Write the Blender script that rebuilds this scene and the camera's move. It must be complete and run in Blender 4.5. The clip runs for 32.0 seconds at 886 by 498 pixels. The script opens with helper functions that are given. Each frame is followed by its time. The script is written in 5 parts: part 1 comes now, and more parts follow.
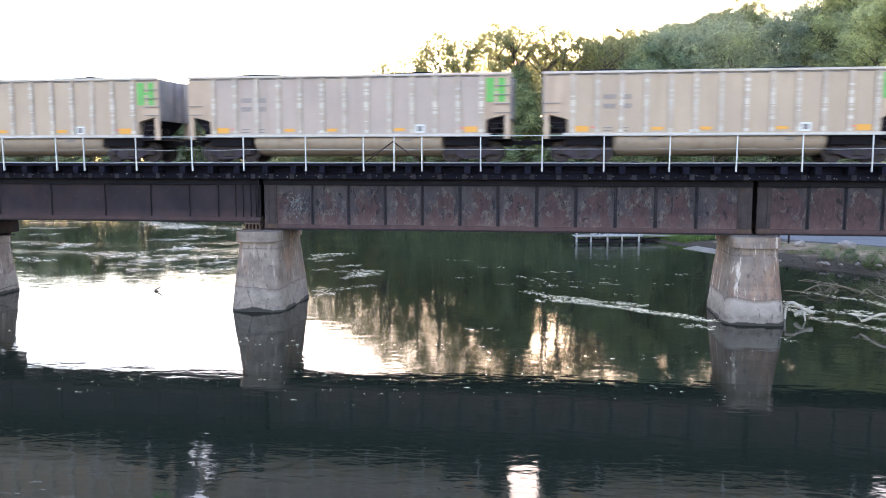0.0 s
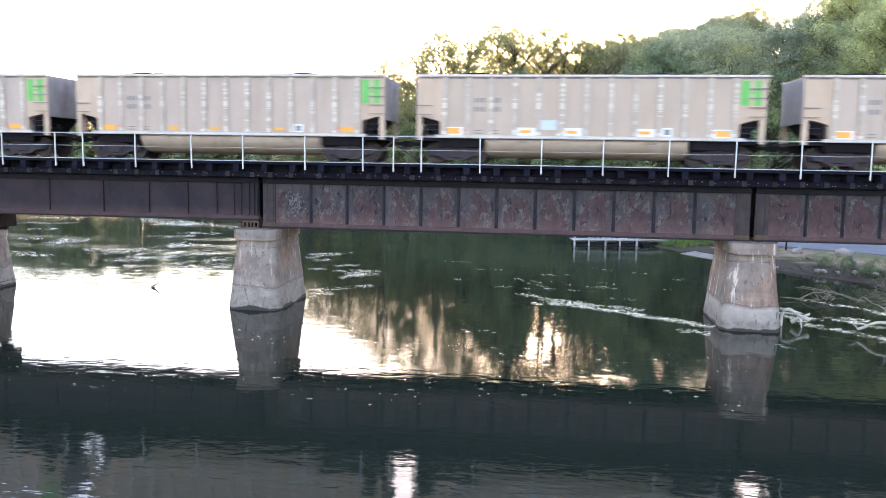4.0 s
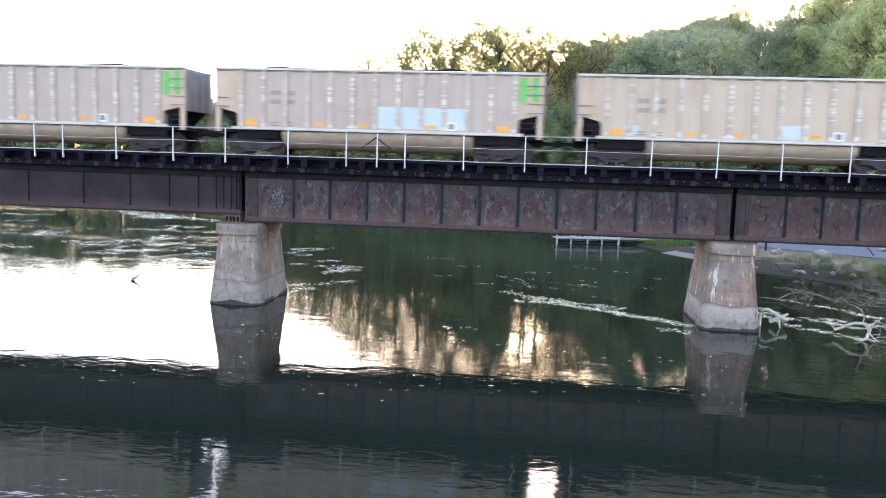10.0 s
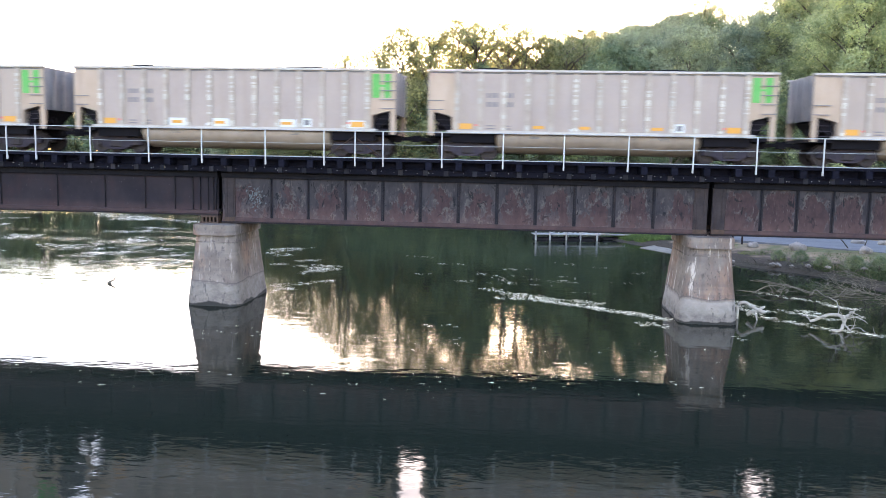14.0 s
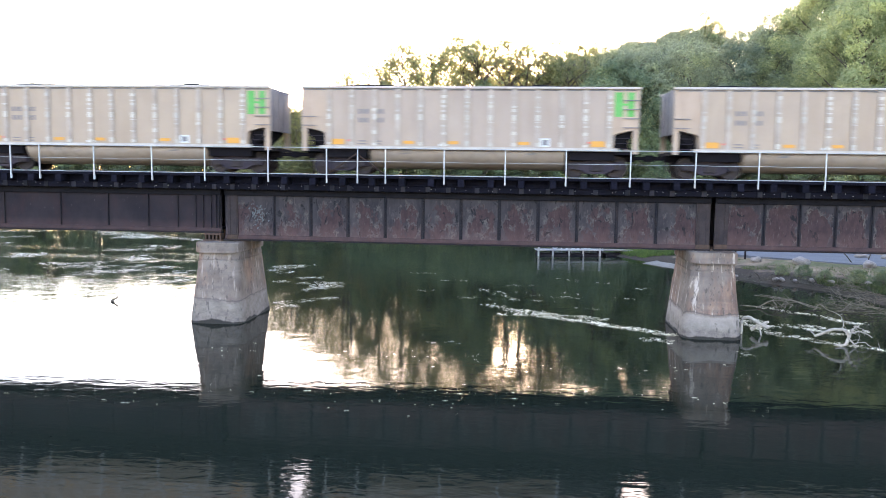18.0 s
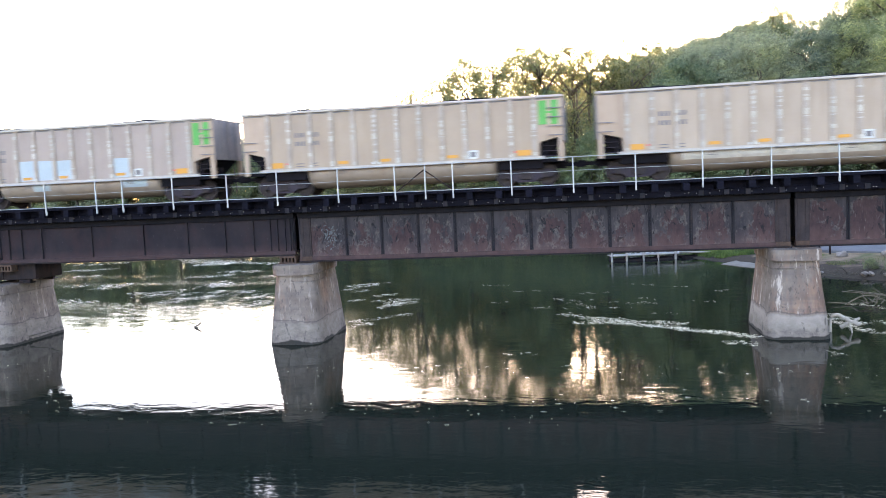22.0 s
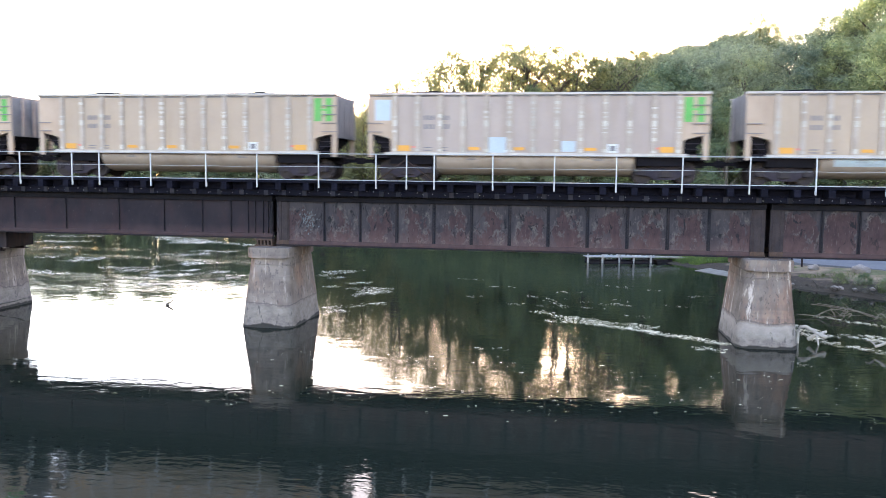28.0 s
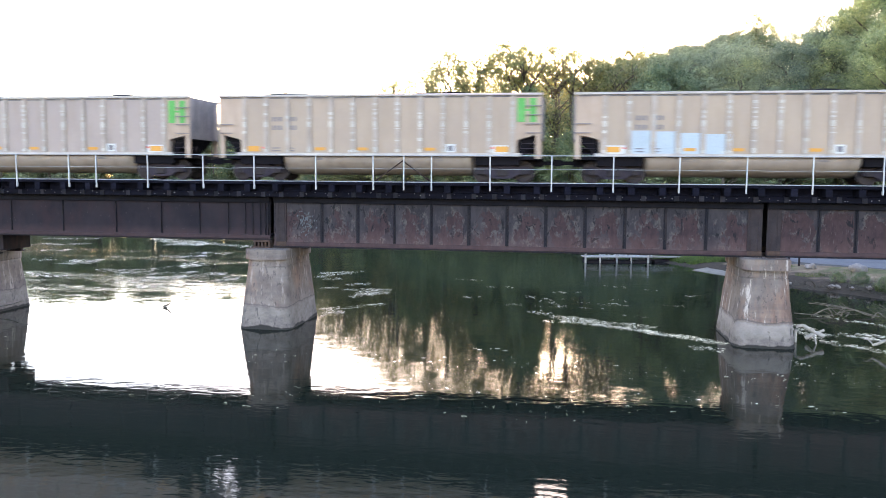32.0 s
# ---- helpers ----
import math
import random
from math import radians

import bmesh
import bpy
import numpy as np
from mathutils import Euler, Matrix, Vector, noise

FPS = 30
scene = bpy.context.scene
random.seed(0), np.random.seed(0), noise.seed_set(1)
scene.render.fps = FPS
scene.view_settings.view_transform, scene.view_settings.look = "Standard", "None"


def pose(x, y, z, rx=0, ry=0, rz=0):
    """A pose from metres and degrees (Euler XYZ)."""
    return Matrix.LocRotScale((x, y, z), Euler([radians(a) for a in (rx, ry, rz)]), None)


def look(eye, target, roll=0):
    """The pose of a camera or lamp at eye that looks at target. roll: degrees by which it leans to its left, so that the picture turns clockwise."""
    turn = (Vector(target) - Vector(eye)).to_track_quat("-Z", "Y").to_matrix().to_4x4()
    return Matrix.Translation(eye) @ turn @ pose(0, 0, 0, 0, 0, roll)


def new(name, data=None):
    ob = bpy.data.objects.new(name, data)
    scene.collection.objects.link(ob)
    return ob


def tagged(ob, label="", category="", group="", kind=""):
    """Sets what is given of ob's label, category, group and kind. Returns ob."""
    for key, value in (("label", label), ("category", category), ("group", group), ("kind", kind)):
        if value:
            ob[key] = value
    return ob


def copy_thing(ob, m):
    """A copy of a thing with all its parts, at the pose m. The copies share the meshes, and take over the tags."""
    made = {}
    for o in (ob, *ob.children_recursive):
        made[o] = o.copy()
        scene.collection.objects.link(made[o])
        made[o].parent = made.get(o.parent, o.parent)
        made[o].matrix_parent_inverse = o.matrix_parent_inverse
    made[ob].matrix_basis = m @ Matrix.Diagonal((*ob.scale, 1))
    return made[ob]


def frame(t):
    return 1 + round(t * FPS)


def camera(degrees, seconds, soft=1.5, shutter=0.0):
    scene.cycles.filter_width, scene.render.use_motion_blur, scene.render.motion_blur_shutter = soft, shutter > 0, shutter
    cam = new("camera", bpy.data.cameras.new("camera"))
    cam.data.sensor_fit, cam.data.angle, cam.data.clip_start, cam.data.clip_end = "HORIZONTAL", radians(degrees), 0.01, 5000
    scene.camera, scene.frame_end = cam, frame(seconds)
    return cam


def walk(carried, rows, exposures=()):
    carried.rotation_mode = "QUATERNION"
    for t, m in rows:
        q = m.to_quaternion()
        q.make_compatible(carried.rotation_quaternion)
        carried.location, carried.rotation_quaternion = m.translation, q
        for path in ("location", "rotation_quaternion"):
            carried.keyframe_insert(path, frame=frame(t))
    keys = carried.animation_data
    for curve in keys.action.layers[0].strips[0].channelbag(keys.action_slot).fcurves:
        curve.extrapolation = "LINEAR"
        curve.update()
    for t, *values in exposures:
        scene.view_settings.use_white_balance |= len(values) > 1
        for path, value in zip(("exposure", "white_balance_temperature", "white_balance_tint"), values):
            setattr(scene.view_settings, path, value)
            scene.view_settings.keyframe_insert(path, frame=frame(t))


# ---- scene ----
cam = camera(58.3, 32.0, soft=0.9, shutter=0.42)
EYE = (0.0, -35.8, 6.73)
TURNS = [
    (0.0, 83.59, -0.0, 8.0), (0.5, 83.41, -0.45, 7.44), (1.0, 83.17, -0.85, 6.85), (1.5, 83.0, -1.16, 6.34),
    (2.0, 82.9, -1.33, 6.07), (2.5, 82.94, -1.3, 6.12), (3.0, 83.11, -1.17, 6.61), (3.5, 83.38, -1.01, 7.32),
    (4.0, 83.68, -0.94, 7.95), (4.5, 83.9, -1.02, 8.31), (6.5, 83.79, -1.77, 7.64), (7.0, 83.82, -2.06, 7.44),
    (7.5, 83.81, -2.27, 7.23), (8.0, 83.73, -2.3, 6.98), (8.5, 83.57, -2.24, 6.69), (9.0, 83.41, -2.2, 6.52),
    (9.5, 83.34, -2.01, 6.56), (10.0, 83.46, -1.76, 6.78), (10.5, 83.7, -1.38, 7.01), (11.0, 84.02, -0.9, 7.01),
    (11.5, 84.2, -0.58, 6.76), (12.0, 84.19, -0.5, 6.33), (12.5, 84.0, -0.73, 5.91), (13.0, 83.72, -0.93, 5.54),
    (13.5, 83.5, -1.05, 5.3), (14.0, 83.35, -1.13, 5.22), (14.5, 83.31, -1.22, 5.31), (16.5, 83.94, -0.94, 5.45),
    (17.0, 84.14, -0.8, 5.39), (17.5, 84.32, -0.79, 5.34), (18.0, 84.53, -0.8, 5.38), (18.5, 84.84, -0.79, 5.44),
    (19.0, 85.21, -0.72, 5.5), (19.5, 85.53, -0.67, 5.61), (20.0, 85.73, -0.54, 5.74), (20.5, 85.67, -0.51, 6.24),
    (21.0, 85.55, -0.0, 7.09), (21.5, 85.4, 0.52, 8.23), (22.0, 85.54, 2.63, 10.23), (22.5, 86.27, 2.35, 10.27),
    (23.0, 85.0, 0.79, 8.52), (23.5, 83.89, 0.81, 7.05), (24.0, 82.96, 0.4, 5.82), (24.5, 82.75, -0.24, 5.58),
    (25.0, 83.29, -0.54, 6.5), (25.5, 84.62, 0.19, 8.65), (26.0, 84.75, 0.22, 9.06), (26.5, 84.91, -0.41, 9.07),
    (28.5, 84.92, -0.75, 8.84), (29.0, 84.72, -0.8, 8.76), (29.5, 84.54, -0.79, 8.63), (30.0, 84.5, -0.74, 8.51),
    (30.5, 84.59, -0.68, 8.43), (31.0, 84.71, -0.69, 8.38), (31.5, 84.83, -0.68, 8.44), (32.0, 84.98, -0.46, 8.68),
]
EXPOSURES = [(0.0, 3.5), (1.0, 3.57), (2.0, 3.61), (3.0, 3.68), (4.0, 3.7), (7.0, 3.58), (9.0, 3.59), (13.0, 3.57), (14.0, 3.6), (17.0, 3.63),
             (19.0, 3.61), (20.0, 3.51), (22.0, 3.48), (24.0, 3.54), (25.0, 3.68), (26.0, 3.63), (29.0, 3.55), (32.0, 3.5)]
walk(cam, [(t, pose(*EYE, rx, ry, rz)) for t, rx, ry, rz in TURNS],
     exposures=[(t, e, 6700, 28) for t, e in EXPOSURES])

# ---- light: low sun behind the far trees, bright hazy sky ----
world = bpy.data.worlds.new("sky")
scene.world = world
world.use_nodes = True
wn = world.node_tree
sky = wn.nodes.new("ShaderNodeTexSky")
sky.sky_type, sky.sun_disc = "NISHITA", False
sky.sun_elevation, sky.sun_rotation = radians(8.2), radians(2.6)
sky.air_density, sky.dust_density, sky.ozone_density = 1.0, 1.0, 1.25
wn.links.new(sky.outputs[0], wn.nodes["Background"].inputs[0])
wn.nodes["Background"].inputs[1].default_value = 0.15
sun = new("sun", bpy.data.lights.new("sun", "SUN"))
sun.data.energy, sun.data.angle, sun.data.color = 2.0, radians(0.6), (1.0, 0.8, 0.55)
sun.matrix_basis = look((4.5, 100, 14.4), (0, 0, 0))

# ---- plan ----
RAIL = 6.62          # top of rail above the water
PITCH = 15.86        # from car to car
rng = random.Random(4)


# ---- mesh helpers ----
def mesh_of(name, bm, material, smooth=False):
    me = bpy.data.meshes.new(name)
    bm.to_mesh(me)
    bm.free()
    for m in (material if isinstance(material, (list, tuple)) else [material]):
        me.materials.append(m)
    if smooth:
        me.polygons.foreach_set("use_smooth", [True] * len(me.polygons))
    return me


def part(name, bm, material, parent=None, label="", smooth=False, at=None):
    ob = new(name, bm if isinstance(bm, bpy.types.Mesh) else mesh_of(name, bm, material, smooth))
    if parent is not None:
        ob.parent = parent
    if at is not None:
        ob.matrix_basis = at
    if label:
        tagged(ob, label)
    return ob


def empty(name, label, category, group="", at=None, kind=""):
    ob = new(name)
    if at is not None:
        ob.matrix_basis = at
    return tagged(ob, label, category, group, kind)


def add_box(bm, x0, x1, y0, y1, z0, z1, bevel=0.0, mat=0):
    vs = [bm.verts.new((x, y, z)) for x in (x0, x1) for y in (y0, y1) for z in (z0, z1)]
    fs = [bm.faces.new([vs[i] for i in f]) for f in
          ((0, 1, 3, 2), (4, 6, 7, 5), (0, 4, 5, 1), (2, 3, 7, 6), (0, 2, 6, 4), (1, 5, 7, 3))]
    for f in fs:
        f.material_index = mat
    if bevel:
        es = list({e for f in fs for e in f.edges})
        bmesh.ops.bevel(bm, geom=es, offset=bevel, segments=1, affect="EDGES", profile=0.5)
    return bm


def box(x0, x1, y0, y1, z0, z1, bevel=0.0):
    return add_box(bmesh.new(), x0, x1, y0, y1, z0, z1, bevel)


def add_tube(bm, points, radii, sides=8, cap=True):
    pts = [Vector(p) for p in points]
    rings = []
    for i, p in enumerate(pts):
        d = (pts[min(i + 1, len(pts) - 1)] - pts[max(i - 1, 0)]).normalized()
        a = d.cross(Vector((0, 0, 1)) if abs(d.z) < 0.9 else Vector((1, 0, 0))).normalized()
        b = d.cross(a)
        r = radii[i] if isinstance(radii, (list, tuple)) else radii
        rings.append([bm.verts.new(p + (a * math.cos(u) + b * math.sin(u)) * r)
                      for u in (2 * math.pi * k / sides for k in range(sides))])
    for r0, r1 in zip(rings, rings[1:]):
        for k in range(sides):
            bm.faces.new((r0[k], r0[(k + 1) % sides], r1[(k + 1) % sides], r1[k]))
    if cap:
        bm.faces.new(rings[0][::-1])
        bm.faces.new(rings[-1])
    return bm


def tube(points, radii, sides=8):
    return add_tube(bmesh.new(), points, radii, sides)


def prism(profile, y0, y1):
    """A profile in x and z, drawn out from y0 to y1."""
    bm = bmesh.new()
    a = [bm.verts.new((x, y0, z)) for x, z in profile]
    b = [bm.verts.new((x, y1, z)) for x, z in profile]
    n = len(profile)
    for i in range(n):
        bm.faces.new((a[i], a[(i + 1) % n], b[(i + 1) % n], b[i]))
    bm.faces.new(a[::-1])
    bm.faces.new(b)
    bmesh.ops.recalc_face_normals(bm, faces=bm.faces)
    return bm


def loft(outline_at, heights):
    """Rings of equal count, one for each height."""
    bm = bmesh.new()
    rings = [[bm.verts.new((x, y, z)) for x, y in outline_at(z)] for z in heights]
    n = len(rings[0])
    for r0, r1 in zip(rings, rings[1:]):
        for i in range(n):
            bm.faces.new((r0[i], r0[(i + 1) % n], r1[(i + 1) % n], r1[i]))
    bm.faces.new(rings[0][::-1])
    bm.faces.new(rings[-1])
    return bm


def rounded(hx, y0, y1, r, steps=4):
    out = []
    for cx, cy, a0 in ((hx - r, y1 - r, 0), (-hx + r, y1 - r, 90), (-hx + r, y0 + r, 180), (hx - r, y0 + r, 270)):
        for k in range(steps + 1):
            a = radians(a0 + 90 * k / steps)
            out.append((cx + r * math.cos(a), cy + r * math.sin(a)))
    return out


# ---- materials ----
def material(name, base, rough=0.7, metal=0.0, gloss=0.5):
    m = bpy.data.materials.new(name)
    m.use_nodes = True
    b = m.node_tree.nodes["Principled BSDF"]
    b.inputs["Base Color"].default_value = (*base, 1)
    b.inputs["Roughness"].default_value = rough
    b.inputs["Metallic"].default_value = metal
    b.inputs["Specular IOR Level"].default_value = gloss
    return m, m.node_tree, b


def node(nt, kind, **values):
    n = nt.nodes.new(kind)
    for k, v in values.items():
        n.inputs[k.replace("_", " ")].default_value = v
    return n


def coords(nt, scale=(1, 1, 1), where="Object"):
    tc = nt.nodes.new("ShaderNodeNewGeometry" if where == "Position" else "ShaderNodeTexCoord")
    mp = nt.nodes.new("ShaderNodeMapping")
    mp.inputs["Scale"].default_value = scale
    nt.links.new(tc.outputs[where], mp.inputs[0])
    return mp.outputs[0]


def own_coords(nt, scale):
    """Object coordinates shifted by each object's random number, so that alike pieces wear differently."""
    tc, info = nt.nodes.new("ShaderNodeTexCoord"), nt.nodes.new("ShaderNodeObjectInfo")
    sh = node(nt, "ShaderNodeVectorMath")
    sh.operation = "MULTIPLY_ADD"
    nt.links.new(info.outputs["Random"], sh.inputs[0])
    sh.inputs[1].default_value = (37.0, 53.0, 71.0)
    nt.links.new(tc.outputs["Object"], sh.inputs[2])
    mp = nt.nodes.new("ShaderNodeMapping")
    mp.inputs["Scale"].default_value = scale
    nt.links.new(sh.outputs[0], mp.inputs[0])
    return mp.outputs[0]


def noise_fac(nt, scale, detail=4.0, stretch=(1, 1, 1), where="Object", rough=0.6, distortion=0.0):
    n = node(nt, "ShaderNodeTexNoise", Scale=scale, Detail=detail, Roughness=rough, Distortion=distortion)
    nt.links.new(own_coords(nt, stretch) if where == "Own" else coords(nt, stretch, where), n.inputs["Vector"])
    return n.outputs["Fac"]


def ramp(nt, fac, stops):
    r = nt.nodes.new("ShaderNodeValToRGB")
    els = r.color_ramp.elements
    while len(els) < len(stops):
        els.new(0.5)
    for e, (p, c) in zip(els, stops):
        e.position, e.color = p, ((*c, 1) if len(c) == 3 else c)
    nt.links.new(fac, r.inputs[0])
    return r.outputs[0]


def gray(v):
    return (v, v, v)


def mix(nt, fac, a, b, blend="MIX"):
    m = nt.nodes.new("ShaderNodeMix")
    m.data_type, m.blend_type = "RGBA", blend
    for sock, v in ((m.inputs[0], fac), (m.inputs[6], a), (m.inputs[7], b)):
        if isinstance(v, bpy.types.NodeSocket):
            nt.links.new(v, sock)
        else:
            sock.default_value = v if isinstance(v, float) else (*v, 1)
    return m.outputs[2]


def bump(nt, bsdf, fac, distance=0.01, strength=1.0):
    b = node(nt, "ShaderNodeBump", Strength=strength, Distance=distance)
    nt.links.new(fac, b.inputs["Height"])
    nt.links.new(b.outputs[0], bsdf.inputs["Normal"])


def weathered(name, a, b, dirt, rough=0.7, metal=0.0, scale=1.5, streak=(1, 1, 0.15), dirt_amount=0.5, relief=0.004, vary=0.0, tones=None, gloss=0.3, grain=0.25):
    """Two tones in patches, dirt in drips, fine relief."""
    m, nt, bs = material(name, a, rough, metal, gloss)
    col = mix(nt, ramp(nt, noise_fac(nt, scale, 5, where="Own"), [(0.35, gray(0)), (0.65, gray(1))]), a, b)
    drip = ramp(nt, noise_fac(nt, scale * 3, 4, streak, "Own"), [(0.5, gray(0)), (0.72, gray(dirt_amount))])
    col = mix(nt, drip, col, dirt)
    fine = noise_fac(nt, scale * 20, 3, where="Own")
    col = mix(nt, grain, col, ramp(nt, fine, [(0.3, gray(0.25)), (0.7, gray(0.75))]), "OVERLAY")
    if vary:
        info = nt.nodes.new("ShaderNodeObjectInfo")
        col = mix(nt, 1.0, col, ramp(nt, info.outputs["Random"], [(0, gray(1 - vary)), (1, gray(1.0))]), "MULTIPLY")
    if tones:
        info = nt.nodes.new("ShaderNodeObjectInfo")
        col = mix(nt, 1.0, col, ramp(nt, info.outputs["Random"], [(0.2, tones[0]), (0.8, tones[1])]), "MULTIPLY")
    nt.links.new(col, bs.inputs["Base Color"])
    bump(nt, bs, fine, relief)
    return m


def rust_material(name, panel=False, streaks=0.45, flaked=0.225):
    """Old grey-purple bridge paint; on the web panels it has flaked to red rust in the middle of each, with pale ragged rims."""
    m, nt, bs = material(name, (0.031, 0.019, 0.019), 0.8, 0.0, 0.12)
    w = "Position"
    if not panel:
        col = mix(nt, ramp(nt, noise_fac(nt, 0.8, 6, (1, 1, 0.8), w), [(0.36, gray(0)), (0.64, gray(1))]), (0.0156, 0.0133, 0.0183), (0.0262, 0.0202, 0.0249))
        col = mix(nt, ramp(nt, noise_fac(nt, 1.2, 6, (1, 1, 0.5), w), [(0.5, gray(0)), (0.66, gray(0.6))]), col, (0.0313, 0.0177, 0.0207))
        col = mix(nt, ramp(nt, noise_fac(nt, 9, 5, (1, 1, 0.6), w, 0.7), [(0.64, gray(0)), (0.7, gray(0.5))]), col, (0.11, 0.095, 0.092))
    else:
        col = mix(nt, ramp(nt, noise_fac(nt, 1.4, 6, (1.5, 1, 0.5), w), [(0.36, gray(0)), (0.64, gray(1))]), (0.0248, 0.0223, 0.0273), (0.0460, 0.0400, 0.0446))
        sep = nt.nodes.new("ShaderNodeSeparateXYZ")
        nt.links.new(coords(nt, (1, 1, 1), "Generated"), sep.inputs[0])
        edge = []
        for axis_i, mid, power in ((0, 0.5, 3.0), (2, 0.4, 3.0)):
            a = nt.nodes.new("ShaderNodeMath")
            a.operation, a.inputs[1].default_value = "SUBTRACT", mid
            nt.links.new(sep.outputs[axis_i], a.inputs[0])
            b = nt.nodes.new("ShaderNodeMath")
            b.operation = "ABSOLUTE"
            nt.links.new(a.outputs[0], b.inputs[0])
            q = nt.nodes.new("ShaderNodeMath")
            q.operation, q.inputs[1].default_value = "POWER", power
            nt.links.new(b.outputs[0], q.inputs[0])
            edge.append(q.outputs[0])
        s = nt.nodes.new("ShaderNodeMath")
        nt.links.new(edge[0], s.inputs[0])
        nt.links.new(edge[1], s.inputs[1])
        t = nt.nodes.new("ShaderNodeMath")
        t.operation, t.inputs[1].default_value = "MULTIPLY_ADD", 0.42
        nt.links.new(noise_fac(nt, 1.9, 6, (1.2, 1, 0.7), w, 0.72), t.inputs[0])
        nt.links.new(s.outputs[0], t.inputs[2])
        red = mix(nt, ramp(nt, noise_fac(nt, 5, 5, (1, 1, 0.5), w), [(0.4, gray(0)), (0.6, gray(1))]), (0.0365, 0.0216, 0.0240), (0.0525, 0.0303, 0.0318))
        col = mix(nt, ramp(nt, t.outputs[0], [(flaked, gray(0.85)), (flaked + 0.025, gray(0))]), col, red)
        rim = ramp(nt, t.outputs[0], [(flaked + 0.001, gray(0)), (flaked + 0.015, gray(0.6)), (flaked + 0.027, gray(0.4)), (flaked + 0.05, gray(0))])
        patchy = nt.nodes.new("ShaderNodeMath")
        patchy.operation = "MULTIPLY"
        nt.links.new(rim, patchy.inputs[0])
        nt.links.new(ramp(nt, noise_fac(nt, 2.6, 4, (1, 1, 1), w), [(0.46, gray(0)), (0.6, gray(1))]), patchy.inputs[1])
        col = mix(nt, patchy.outputs[0], col, (0.125, 0.112, 0.104))
        drips = ramp(nt, noise_fac(nt, 9, 6, (1.5, 1, 0.22), w, 0.7), [(0.6, gray(0)), (0.68, gray(streaks))])
        col = mix(nt, drips, col, (0.12, 0.1, 0.092))
        black = ramp(nt, noise_fac(nt, 2.4, 7, (1.2, 1, 0.55), w, 0.72, 1.4), [(0.58, gray(0)), (0.61, gray(0.92))])
        col = mix(nt, black, col, (0.0125, 0.0122, 0.0155))
    # pinkish dust along the foot of the web, with its lit look painted in
    hz = nt.nodes.new("ShaderNodeSeparateXYZ")
    nt.links.new(coords(nt, (1, 1, 1), w), hz.inputs[0])
    low = nt.nodes.new("ShaderNodeMapRange")
    low.inputs[1].default_value, low.inputs[2].default_value = 3.8, 4.5
    low.inputs[3].default_value, low.inputs[4].default_value = 0.6, 0.0
    nt.links.new(hz.outputs[2], low.inputs[0])
    dust_glow = nt.nodes.new("ShaderNodeMath")
    dust_glow.operation = "MULTIPLY"
    nt.links.new(low.outputs[0], dust_glow.inputs[0])
    nt.links.new(noise_fac(nt, 2.2, 5, (1, 1, 0.6), w), dust_glow.inputs[1])
    col = mix(nt, dust_glow.outputs[0], col, (0.15, 0.085, 0.078))
    nt.links.new(col, bs.inputs["Base Color"])
    bump(nt, bs, noise_fac(nt, 30, 4, (1, 1, 1), w), 0.004)
    return m


